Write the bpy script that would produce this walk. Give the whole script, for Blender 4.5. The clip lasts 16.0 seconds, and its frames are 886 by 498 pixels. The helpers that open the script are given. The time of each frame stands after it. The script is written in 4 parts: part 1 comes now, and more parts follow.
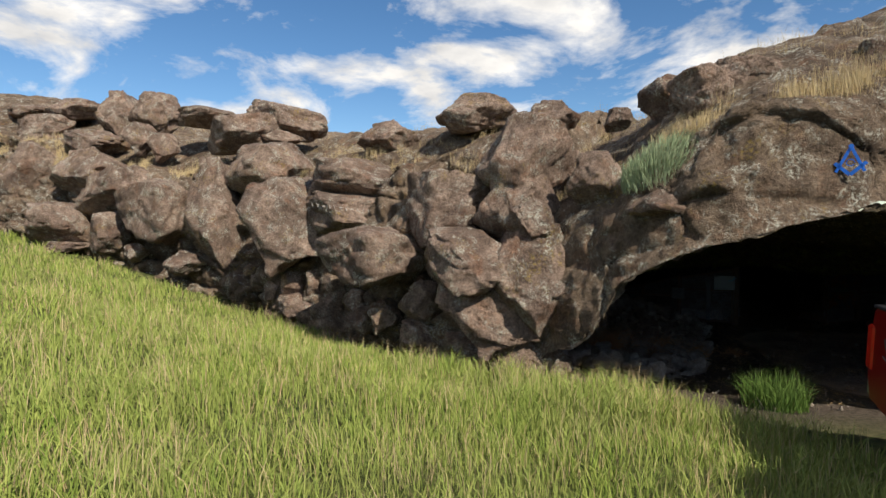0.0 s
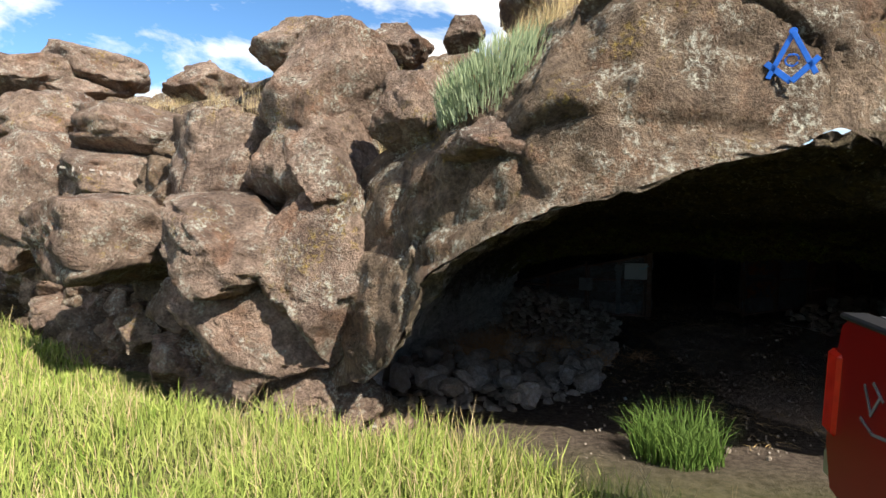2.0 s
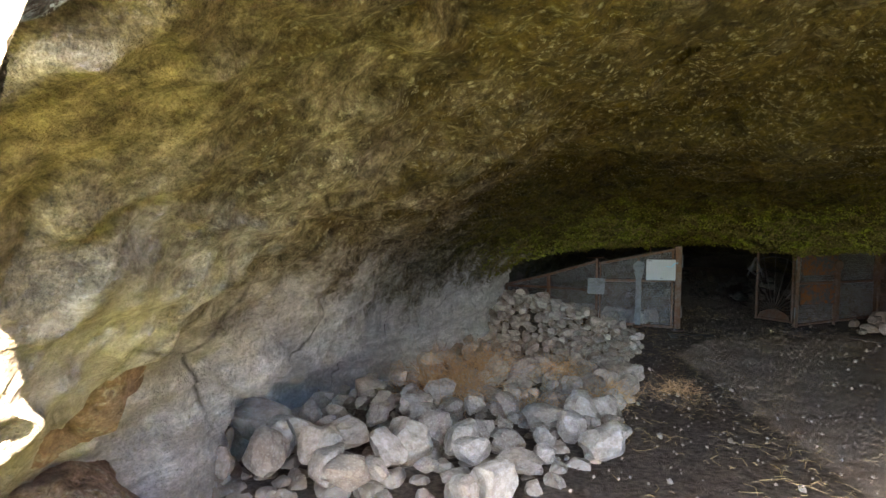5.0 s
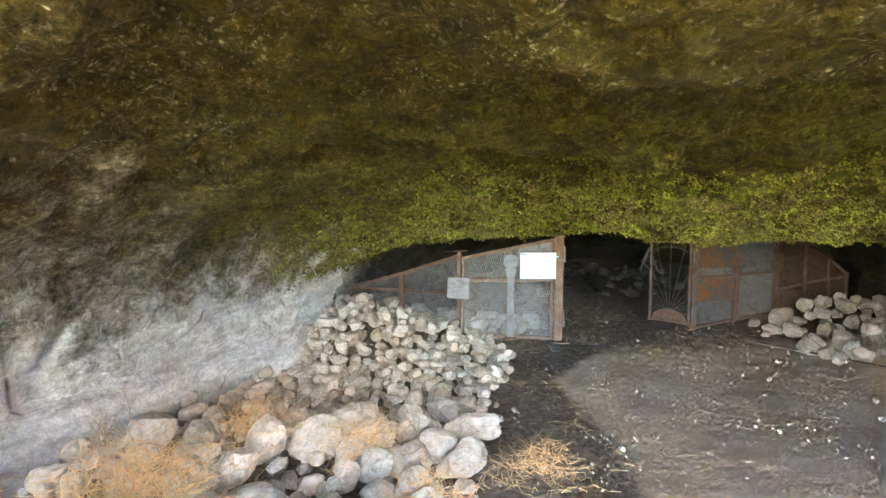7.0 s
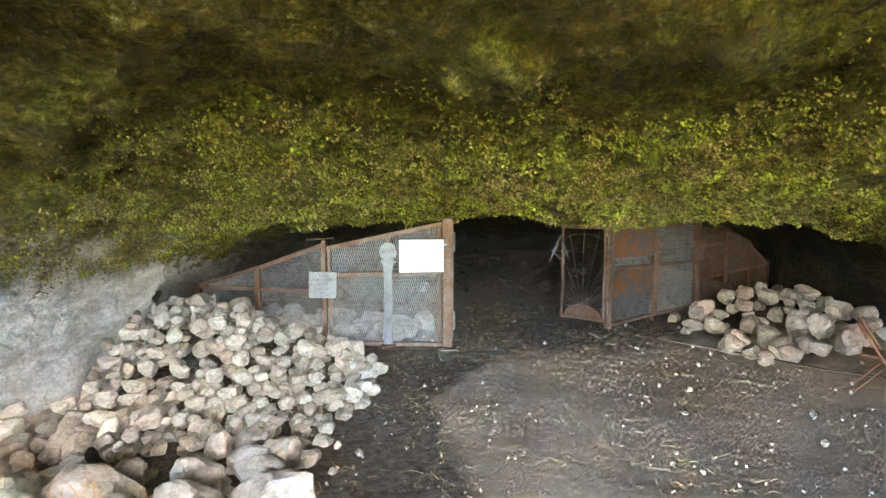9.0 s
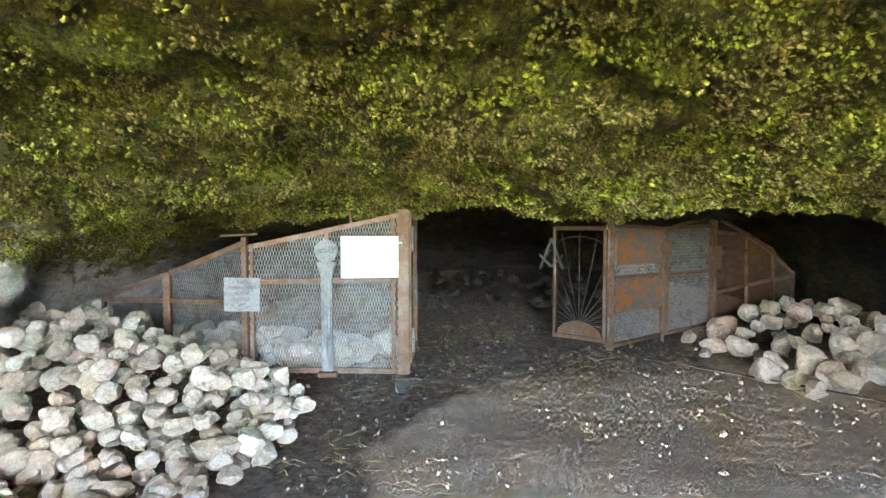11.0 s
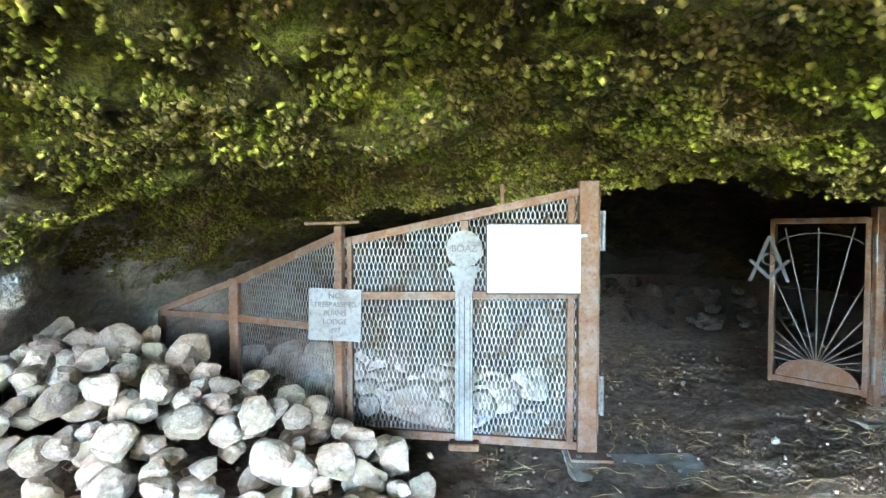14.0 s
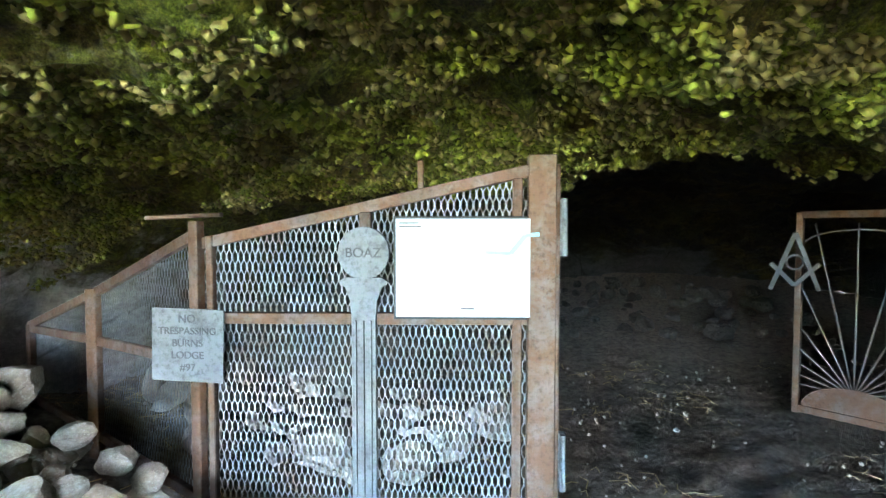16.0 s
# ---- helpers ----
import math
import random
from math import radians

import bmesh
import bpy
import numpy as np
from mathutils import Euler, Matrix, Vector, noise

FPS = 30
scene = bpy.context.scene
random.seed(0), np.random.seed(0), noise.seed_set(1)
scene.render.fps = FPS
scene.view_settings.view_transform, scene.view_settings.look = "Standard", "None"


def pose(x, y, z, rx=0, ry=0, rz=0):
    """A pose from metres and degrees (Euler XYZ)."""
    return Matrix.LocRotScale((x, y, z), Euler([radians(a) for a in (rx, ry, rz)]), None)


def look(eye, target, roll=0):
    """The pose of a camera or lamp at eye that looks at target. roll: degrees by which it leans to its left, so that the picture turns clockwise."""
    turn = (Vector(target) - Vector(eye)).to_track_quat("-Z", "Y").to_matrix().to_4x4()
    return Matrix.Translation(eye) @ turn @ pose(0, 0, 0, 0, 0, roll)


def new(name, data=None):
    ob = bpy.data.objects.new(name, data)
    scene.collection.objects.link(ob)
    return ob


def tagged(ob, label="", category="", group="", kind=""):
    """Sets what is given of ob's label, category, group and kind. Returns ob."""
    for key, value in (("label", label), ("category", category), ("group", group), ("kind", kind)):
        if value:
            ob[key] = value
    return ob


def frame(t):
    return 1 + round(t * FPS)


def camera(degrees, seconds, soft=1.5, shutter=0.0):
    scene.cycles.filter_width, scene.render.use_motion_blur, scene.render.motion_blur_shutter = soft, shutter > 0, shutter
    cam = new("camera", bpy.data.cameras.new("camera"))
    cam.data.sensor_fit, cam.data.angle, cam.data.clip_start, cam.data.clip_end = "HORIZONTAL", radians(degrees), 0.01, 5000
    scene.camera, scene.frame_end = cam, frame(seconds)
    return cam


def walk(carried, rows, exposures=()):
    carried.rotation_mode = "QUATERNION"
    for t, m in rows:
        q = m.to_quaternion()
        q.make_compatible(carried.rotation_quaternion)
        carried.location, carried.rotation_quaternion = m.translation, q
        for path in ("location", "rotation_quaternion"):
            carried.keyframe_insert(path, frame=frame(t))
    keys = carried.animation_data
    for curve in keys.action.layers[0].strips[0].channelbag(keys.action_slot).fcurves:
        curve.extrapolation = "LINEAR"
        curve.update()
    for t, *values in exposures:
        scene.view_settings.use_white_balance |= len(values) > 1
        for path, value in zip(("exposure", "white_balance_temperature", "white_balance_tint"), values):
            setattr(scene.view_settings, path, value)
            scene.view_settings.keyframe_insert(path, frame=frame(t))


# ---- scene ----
cam = camera(79.0, 16.0)
PATH = [
    (0, (-2.226, -6.857, 2.766), (-2.421, -4.870, 2.651), 0.0),
    (0.5, (-1.744, -5.949, 2.725), (-1.795, -3.955, 2.588), 0.0),
    (1, (-1.342, -5.286, 2.692), (-1.344, -3.291, 2.551), 0.0),
    (1.5, (-0.991, -4.527, 2.565), (-0.971, -2.533, 2.409), 0.0),
    (2, (-0.574, -3.893, 2.439), (-0.547, -1.898, 2.291), 0.0),
    (2.5, (-0.283, -3.318, 2.354), (-0.257, -1.324, 2.203), 0.0),
    (3, (-0.047, -2.655, 2.304), (-0.019, -0.661, 2.157), 0.0),
    (5.5, (0.478, -0.009, 1.825), (0.472, 1.987, 1.697), 0.0),
    (6, (0.952, 0.992, 1.759), (1.099, 2.980, 1.606), 0.0),
    (6.5, (1.374, 1.620, 1.808), (1.643, 3.596, 1.651), 0.0),
    (7, (1.830, 2.098, 1.727), (2.164, 4.064, 1.570), 0.0),
    (7.5, (2.190, 2.579, 1.584), (2.629, 4.524, 1.432), 0.0),
    (8, (2.410, 2.893, 1.590), (2.938, 4.817, 1.446), 0.0),
    (8.5, (2.765, 3.130, 1.572), (3.309, 5.048, 1.412), 0.0),
    (9, (3.119, 3.557, 1.477), (3.676, 5.470, 1.303), 0.0),
    (9.5, (3.424, 3.855, 1.388), (4.028, 5.756, 1.241), 0.0),
    (12, (4.199, 5.767, 0.996), (4.730, 7.694, 0.914), 0.0),
    (12.5, (4.246, 6.196, 0.993), (4.756, 8.128, 0.915), 0.0),
    (13, (4.129, 6.603, 0.952), (4.473, 8.572, 0.894), 0.0),
    (13.5, (3.942, 6.927, 0.912), (4.205, 8.909, 0.862), 0.0),
    (14, (3.842, 7.144, 0.939), (4.085, 9.128, 0.872), 0.0),
    (14.5, (3.908, 7.414, 0.928), (4.117, 9.401, 0.854), 0.0),
    (15, (4.054, 7.688, 0.929), (4.266, 9.676, 0.849), 0.0),
    (15.5, (4.218, 7.956, 0.941), (4.452, 9.940, 0.853), 0.0),
    (16, (4.501, 8.131, 0.947), (4.711, 10.118, 0.861), 0.0),
]
EXPOSURES = [(0, 0.2, 7000, 10), (1, 0.5, 7000, 10), (2, 0.95, 7000, 10), (3.2, 1.65, 6900, 10), (4.4, 3.5, 7600, 12), (5.3, 6.2, 8600, 15), (6.0, 7.05, 8700, 15), (7.0, 7.6, 8700, 15), (9.5, 7.9, 8600, 14), (12.0, 8.15, 7500, 10), (14.0, 8.4, 7300, 9), (16.0, 8.1, 7000, 8)]
walk(cam, [(t, look(eye, target, roll)) for t, eye, target, roll in PATH], EXPOSURES)

# ---- light ----
SUN_EL = 42.0
sun = new("sun", bpy.data.lights.new("sun", "SUN"))
sun.data.energy, sun.data.angle, sun.data.color = 5.0, radians(0.6), (1.0, 0.965, 0.89)
az, el = radians(140), radians(SUN_EL)
sun_from = Vector((math.sin(az) * math.cos(el), math.cos(az) * math.cos(el), math.sin(el)))
sun.matrix_world = look(sun_from * 40, (0, 0, 0))


def make_world():
    w = bpy.data.worlds.new("sky")
    scene.world = w
    w.use_nodes = True
    nt = w.node_tree
    nt.nodes.clear()
    out = nt.nodes.new("ShaderNodeOutputWorld")
    bg = nt.nodes.new("ShaderNodeBackground")
    bg.inputs[1].default_value = 0.10
    sky = nt.nodes.new("ShaderNodeTexSky")
    sky.sky_type, sky.sun_disc = "NISHITA", False
    sky.sun_elevation, sky.sun_rotation = el, az
    sky.altitude, sky.air_density, sky.dust_density, sky.ozone_density = 1300, 1.0, 0.2, 3.0
    tc = nt.nodes.new("ShaderNodeTexCoord")
    sep = nt.nodes.new("ShaderNodeSeparateXYZ")
    nt.links.new(tc.outputs["Generated"], sep.inputs[0])
    # clouds lie on a flat layer: the direction divided by its height
    up = nt.nodes.new("ShaderNodeMath"); up.operation = "MAXIMUM"; up.inputs[1].default_value = 0.06
    nt.links.new(sep.outputs[2], up.inputs[0])
    add = nt.nodes.new("ShaderNodeMath"); add.operation = "ADD"; add.inputs[1].default_value = 0.28
    nt.links.new(up.outputs[0], add.inputs[0])
    div = nt.nodes.new("ShaderNodeVectorMath"); div.operation = "DIVIDE"
    com = nt.nodes.new("ShaderNodeCombineXYZ")
    for k in range(3):
        nt.links.new(add.outputs[0], com.inputs[k])
    nt.links.new(tc.outputs["Generated"], div.inputs[0])
    nt.links.new(com.outputs[0], div.inputs[1])
    no = nt.nodes.new("ShaderNodeTexNoise")
    no.inputs["Scale"].default_value, no.inputs["Detail"].default_value = 2.1, 10
    no.inputs["Roughness"].default_value, no.inputs["Distortion"].default_value = 0.58, 0.35
    nt.links.new(div.outputs[0], no.inputs["Vector"])
    ramp = nt.nodes.new("ShaderNodeValToRGB")
    ramp.color_ramp.elements[0].position, ramp.color_ramp.elements[1].position = 0.47, 0.60
    nt.links.new(no.outputs[0], ramp.inputs[0])
    no2 = nt.nodes.new("ShaderNodeTexNoise")
    no2.inputs["Scale"].default_value, no2.inputs["Detail"].default_value = 5.0, 6
    nt.links.new(div.outputs[0], no2.inputs["Vector"])
    cl = nt.nodes.new("ShaderNodeValToRGB")
    cl.color_ramp.elements[0].color, cl.color_ramp.elements[1].color = (5.9, 6.1, 6.5, 1), (9.6, 9.6, 9.6, 1)
    cl.color_ramp.elements[0].position, cl.color_ramp.elements[1].position = 0.3, 0.65
    nt.links.new(no2.outputs[0], cl.inputs[0])
    mix = nt.nodes.new("ShaderNodeMix"); mix.data_type = "RGBA"
    nt.links.new(ramp.outputs[0], mix.inputs["Factor"])
    hue = nt.nodes.new("ShaderNodeHueSaturation")
    hue.inputs["Saturation"].default_value, hue.inputs["Value"].default_value = 1.2, 1.15
    nt.links.new(sky.outputs[0], hue.inputs["Color"])
    nt.links.new(hue.outputs[0], mix.inputs["A"])
    nt.links.new(cl.outputs[0], mix.inputs["B"])
    nt.links.new(mix.outputs["Result"], bg.inputs[0])
    nt.links.new(bg.outputs[0], out.inputs[0])


make_world()

# ---- materials ----


class Nodes:
    """A small builder of node materials on world positions."""

    def __init__(self, name, rough=0.9, metal=0.0, local=False):
        self.m = bpy.data.materials.new(name)
        self.m.use_nodes = True
        self.nt = self.m.node_tree
        self.b = self.nt.nodes["Principled BSDF"]
        self.b.inputs["Roughness"].default_value = rough
        self.b.inputs["Metallic"].default_value = metal
        self.b.inputs["Specular IOR Level"].default_value = 0.25
        if local:
            self.pos = self.nt.nodes.new("ShaderNodeTexCoord").outputs["Object"]
        else:
            self.pos = self.nt.nodes.new("ShaderNodeNewGeometry").outputs["Position"]

    def noise(self, scale, detail=5, rough=0.6, distort=0.0, stretch=None):
        n = self.nt.nodes.new("ShaderNodeTexNoise")
        n.inputs["Scale"].default_value, n.inputs["Detail"].default_value = scale, detail
        n.inputs["Roughness"].default_value, n.inputs["Distortion"].default_value = rough, distort
        v = self.pos
        if stretch:
            mp = self.nt.nodes.new("ShaderNodeMapping")
            mp.inputs["Scale"].default_value = stretch
            self.nt.links.new(v, mp.inputs[0])
            v = mp.outputs[0]
        self.nt.links.new(v, n.inputs["Vector"])
        return n.outputs[0]

    def voronoi(self, scale, feature="F1"):
        n = self.nt.nodes.new("ShaderNodeTexVoronoi")
        n.feature = feature
        n.inputs["Scale"].default_value = scale
        self.nt.links.new(self.pos, n.inputs["Vector"])
        return n.outputs[0]

    def ramp(self, value, *stops):
        r = self.nt.nodes.new("ShaderNodeValToRGB")
        els = r.color_ramp.elements
        while len(els) < len(stops):
            els.new(0.5)
        for e, (p, c) in zip(els, stops):
            e.position = p
            e.color = (c, c, c, 1) if isinstance(c, (int, float)) else (*c, 1)
        self.nt.links.new(value, r.inputs[0])
        return r.outputs[0]

    def math(self, op, a, b=0.5):
        n = self.nt.nodes.new("ShaderNodeMath")
        n.operation = op
        for k, v in enumerate((a, b)):
            if isinstance(v, (int, float)):
                n.inputs[k].default_value = v
            else:
                self.nt.links.new(v, n.inputs[k])
        return n.outputs[0]

    def mix(self, f, a, b, blend="MIX"):
        n = self.nt.nodes.new("ShaderNodeMix")
        n.data_type, n.blend_type = "RGBA", blend
        for key, v in (("Factor", f), ("A", a), ("B", b)):
            if isinstance(v, (int, float)):
                n.inputs[key].default_value = v
            elif isinstance(v, tuple):
                n.inputs[key].default_value = (*v, 1)
            else:
                self.nt.links.new(v, n.inputs[key])
        return n.outputs["Result"]

    def attr(self, name):
        a = self.nt.nodes.new("ShaderNodeAttribute")
        a.attribute_name = name
        return a.outputs["Fac"]

    def random(self):
        return self.nt.nodes.new("ShaderNodeObjectInfo").outputs["Random"]

    def island(self):
        return self.nt.nodes.new("ShaderNodeNewGeometry").outputs["Random Per Island"]

    def color(self, c):
        if isinstance(c, tuple):
            self.b.inputs["Base Color"].default_value = (*c, 1)
        else:
            self.nt.links.new(c, self.b.inputs["Base Color"])

    def bump(self, h, strength=0.6, dist=0.02):
        n = self.nt.nodes.new("ShaderNodeBump")
        n.inputs["Strength"].default_value, n.inputs["Distance"].default_value = strength, dist
        self.nt.links.new(h, n.inputs["Height"])
        self.nt.links.new(n.outputs[0], self.b.inputs["Normal"])


def rock_material(name, dark, light, lichen=0.5, rust=0.35, local=False, scale=1.0):
    n = Nodes(name, 0.92, local=local)
    big = n.noise(0.9 * scale, 4, 0.6, 0.6)
    mid = n.noise(6 * scale, 8, 0.7)
    fine = n.noise(45 * scale, 4, 0.7)
    base = n.mix(n.ramp(big, (0.35, 0.0), (0.68, 1.0)), dark, light)
    base = n.mix(n.ramp(n.noise(2.2 * scale, 6, 0.65, 0.8), (0.52, 0.0), (0.68, rust)), base, (0.30, 0.14, 0.075))
    base = n.mix(n.ramp(mid, (0.3, 0.75), (0.62, 0.0)), base, tuple(c * 0.42 for c in dark))
    spots = n.math("MULTIPLY", n.ramp(n.noise(3.0 * scale, 6, 0.7, 0.5), (0.5, 0.0), (0.62, 1.0)), n.ramp(n.noise(26 * scale, 5, 0.75), (0.47, 0.0), (0.58, 1.0)))
    base = n.mix(n.math("MULTIPLY", spots, lichen), base, (0.58, 0.57, 0.48))
    yel = n.math("MULTIPLY", n.ramp(n.noise(1.6 * scale, 5, 0.7, 0.5), (0.56, 0.0), (0.66, 1.0)), n.ramp(n.noise(18 * scale, 5, 0.8), (0.5, 0.0), (0.6, 1.0)))
    base = n.mix(n.math("MULTIPLY", yel, lichen * 0.9), base, (0.36, 0.25, 0.07))
    pits = n.ramp(n.voronoi(16 * scale), (0.0, 0.0), (0.22, 1.0))
    base = n.mix(n.math("MULTIPLY", n.math("SUBTRACT", 1.0, pits), 0.45), base, tuple(c * 0.3 for c in dark))
    grain = n.ramp(n.noise(24 * scale, 9, 0.82), (0.36, 0.28), (0.52, 0.95), (0.66, 1.5))
    base = n.mix(0.55, base, grain, "MULTIPLY")
    n.color(base)
    n.bump(n.math("ADD", n.math("ADD", mid, n.math("MULTIPLY", fine, 0.45)), n.math("MULTIPLY", pits, 0.25)), 1.0, 0.13 / scale)
    return n.m


M_CLIFF = rock_material("weathered_basalt", (0.135, 0.094, 0.066), (0.36, 0.262, 0.185), 1.0, 0.5)
M_BOULDER = rock_material("lichen_boulder", (0.19, 0.13, 0.10), (0.52, 0.375, 0.29), 1.0, 0.6)


def cave_material():
    n = Nodes("mossy_cave_rock", 0.95)
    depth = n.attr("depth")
    big = n.noise(0.8, 5, 0.6, 0.7)
    streak = n.noise(3.5, 7, 0.7, 0.5, (0.5, 0.5, 1.6))
    fine = n.noise(38, 5, 0.75)
    mid = n.noise(9, 7, 0.7)
    pale = n.mix(n.ramp(streak, (0.38, 0.0), (0.62, 1.0)), (0.56, 0.54, 0.52), (0.90, 0.885, 0.87))
    brown = n.mix(n.ramp(streak, (0.3, 0.0), (0.65, 1.0)), (0.042, 0.033, 0.014), (0.145, 0.112, 0.044))
    olive = n.mix(n.ramp(n.noise(5, 8, 0.75), (0.35, 0.0), (0.65, 1.0)), (0.028, 0.023, 0.008), (0.13, 0.105, 0.024))
    bright = n.mix(n.ramp(fine, (0.35, 0.0), (0.65, 1.0)), (0.06, 0.072, 0.010), (0.27, 0.30, 0.04))
    # pale bare rock low on the wall, brown and olive growth above
    wob = n.math("MULTIPLY", n.math("SUBTRACT", n.noise(1.7, 6, 0.7), 0.5), 0.8)
    up = n.math("ADD", n.attr("rise"), wob)
    grey = n.mix(n.ramp(n.noise(13, 7, 0.75), (0.35, 0.0), (0.62, 1.0)), (0.13, 0.105, 0.075), (0.40, 0.36, 0.30))
    col = n.mix(n.ramp(up, (0.40, 0.0), (0.55, 1.0)), pale, grey)
    col = n.mix(n.ramp(up, (0.56, 0.0), (0.74, 1.0)), col, brown)
    moss_f = n.ramp(n.math("ADD", up, n.math("MULTIPLY", depth, 0.55)), (0.80, 0.0), (1.04, 1.0))
    col = n.mix(moss_f, col, olive)
    green = n.math("MULTIPLY", n.ramp(depth, (0.30, 0.0), (0.62, 1.0)), n.ramp(n.noise(2.4, 6, 0.75, 0.4), (0.42, 0.0), (0.60, 1.0)))
    col = n.mix(n.math("MULTIPLY", green, moss_f), col, bright)
    # pale lichen flecks, mostly near the mouth
    flecks = n.math("MULTIPLY", n.ramp(n.noise(30, 4, 0.8), (0.55, 0.0), (0.63, 1.0)), n.ramp(n.noise(1.5, 5, 0.7), (0.40, 0.0), (0.62, 1.0)))
    flecks = n.math("MULTIPLY", flecks, n.ramp(depth, (0.25, 0.9), (0.5, 0.1)))
    dots = n.math("MULTIPLY", n.ramp(n.voronoi(19), (0.16, 1.0), (0.30, 0.0)), n.ramp(n.noise(4.5, 5, 0.8), (0.46, 0.0), (0.60, 1.0)))
    flecks = n.math("MAXIMUM", flecks, n.math("MULTIPLY", dots, n.ramp(depth, (0.2, 0.85), (0.5, 0.0))))
    col = n.mix(flecks, col, (0.50, 0.48, 0.38))
    # Beyond the gate the inner darkness is painted in: rock fades almost to black.
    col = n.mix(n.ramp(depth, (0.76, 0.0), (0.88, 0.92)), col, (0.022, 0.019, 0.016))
    face = n.mix(n.ramp(mid, (0.35, 0.0), (0.62, 1.0)), (0.10, 0.075, 0.05), (0.33, 0.26, 0.19))
    col = n.mix(n.ramp(depth, (0.02, 1.0), (0.075, 0.0)), col, face)
    crack = n.ramp(n.voronoi(0.55, "DISTANCE_TO_EDGE"), (0.0, 0.8), (0.012, 0.0))
    col = n.mix(n.math("MULTIPLY", crack, n.ramp(big, (0.45, 0.0), (0.6, 1.0))), col, (0.03, 0.022, 0.015))
    ochre = n.ramp(n.noise(1.1, 5, 0.65, 0.6), (0.47, 0.0), (0.68, 0.6))
    col = n.mix(n.math("MULTIPLY", ochre, moss_f), col, (0.11, 0.08, 0.016))
    grain = n.ramp(n.noise(17, 10, 0.9), (0.38, 0.16), (0.5, 0.9), (0.64, 2.1))
    layer = n.ramp(n.noise(4.0, 8, 0.75, 0.6, (1.0, 0.45, 2.6)), (0.36, 0.45), (0.55, 1.1), (0.7, 1.35))
    rough_f = n.ramp(up, (0.42, 0.4), (0.60, 1.0))
    col = n.mix(rough_f, col, grain, "MULTIPLY")
    col = n.mix(n.math("MULTIPLY", rough_f, 0.85), col, layer, "MULTIPLY")
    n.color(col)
    n.bump(n.math("ADD", n.math("ADD", mid, n.math("MULTIPLY", fine, 0.6)), n.math("MULTIPLY", streak, 0.6)), 1.0, 0.2)
    return n.m


M_CAVE = cave_material()


def ground_material():
    n = Nodes("dusty_earth", 0.97)
    inside = n.attr("inside")
    dust = n.mix(n.ramp(n.noise(1.3, 6, 0.65, 0.5), (0.35, 0.0), (0.65, 1.0)), (0.37, 0.27, 0.20), (0.58, 0.455, 0.36))
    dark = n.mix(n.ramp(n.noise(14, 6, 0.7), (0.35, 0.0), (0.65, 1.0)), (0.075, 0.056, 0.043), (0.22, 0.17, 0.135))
    edge = n.math("ADD", n.attr("trod_dimmed"), n.math("MULTIPLY", n.math("SUBTRACT", n.noise(2.5, 6, 0.7), 0.5), 0.7))
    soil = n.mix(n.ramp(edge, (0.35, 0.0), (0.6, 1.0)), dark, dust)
    specks = n.ramp(n.noise(60, 4, 0.8), (0.64, 0.0), (0.74, 0.35))
    soil = n.mix(specks, soil, (0.30, 0.27, 0.24))
    turf = n.mix(n.ramp(n.noise(9, 5, 0.7), (0.4, 0.0), (0.6, 1.0)), (0.08, 0.11, 0.025), (0.20, 0.20, 0.07))
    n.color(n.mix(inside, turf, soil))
    n.bump(n.math("ADD", n.noise(8, 6, 0.7), n.math("MULTIPLY", n.noise(60, 5, 0.8), 0.5)), 1.0, 0.11)
    return n.m


M_GROUND = ground_material()


def stone_material():
    n = Nodes("rubble_stone", 0.93, local=True)
    base = n.mix(n.random(), (0.31, 0.25, 0.20), (0.50, 0.445, 0.39))
    base = n.mix(n.ramp(n.noise(6, 6, 0.7), (0.38, 0.7), (0.6, 0.0)), base, (0.19, 0.155, 0.125))
    base = n.mix(n.ramp(n.noise(20, 5, 0.7), (0.52, 0.0), (0.66, 0.6)), base, (0.52, 0.49, 0.45))
    n.color(base)
    n.bump(n.math("ADD", n.noise(11, 6, 0.7), n.math("MULTIPLY", n.noise(60, 3, 0.7), 0.3)), 0.7, 0.02)
    return n.m


M_STONE = stone_material()
# Stone for the far floor, its colour darkened to imitate weak light inside.
M_DIMMED_STONE = rock_material("dimmed_inner_stone", (0.05, 0.042, 0.035), (0.13, 0.11, 0.095), 0.2, 0.1)


def rust_material(name, steel, rust, amount=0.6, metal=0.5):
    n = Nodes(name, 0.62, metal)
    f = n.ramp(n.noise(7, 7, 0.7, 0.4), (0.62 - amount * 0.4, 0.0), (0.72 - amount * 0.25, 1.0))
    col = n.mix(f, steel, rust)
    col = n.mix(n.ramp(n.noise(40, 5, 0.7), (0.5, 0.0), (0.7, 0.7)), col, tuple(c * 0.35 for c in rust))
    n.color(col)
    n.bump(n.noise(60, 5, 0.7), 0.3, 0.004)
    return n.m


M_FRAME = rust_material("rusted_angle_iron", (0.15, 0.11, 0.092), (0.125, 0.062, 0.034), 0.6, 0.15)
M_MESH = rust_material("expanded_steel", (0.24, 0.245, 0.26), (0.12, 0.08, 0.058), 0.28, 0.2)
M_PLATE = rust_material("galvanised_plate", (0.165, 0.17, 0.18), (0.11, 0.108, 0.108), 0.3, 0.25)
M_ORANGE = rust_material("rusting_panel", (0.075, 0.085, 0.095), (0.24, 0.085, 0.018), 0.5, 0.1)
M_BAR = rust_material("worn_bar", (0.095, 0.092, 0.092), (0.08, 0.052, 0.036), 0.35, 0.3)


def plain(name, c, rough=0.7, metal=0.0, vary=0.15, scale=12):
    n = Nodes(name, rough, metal)
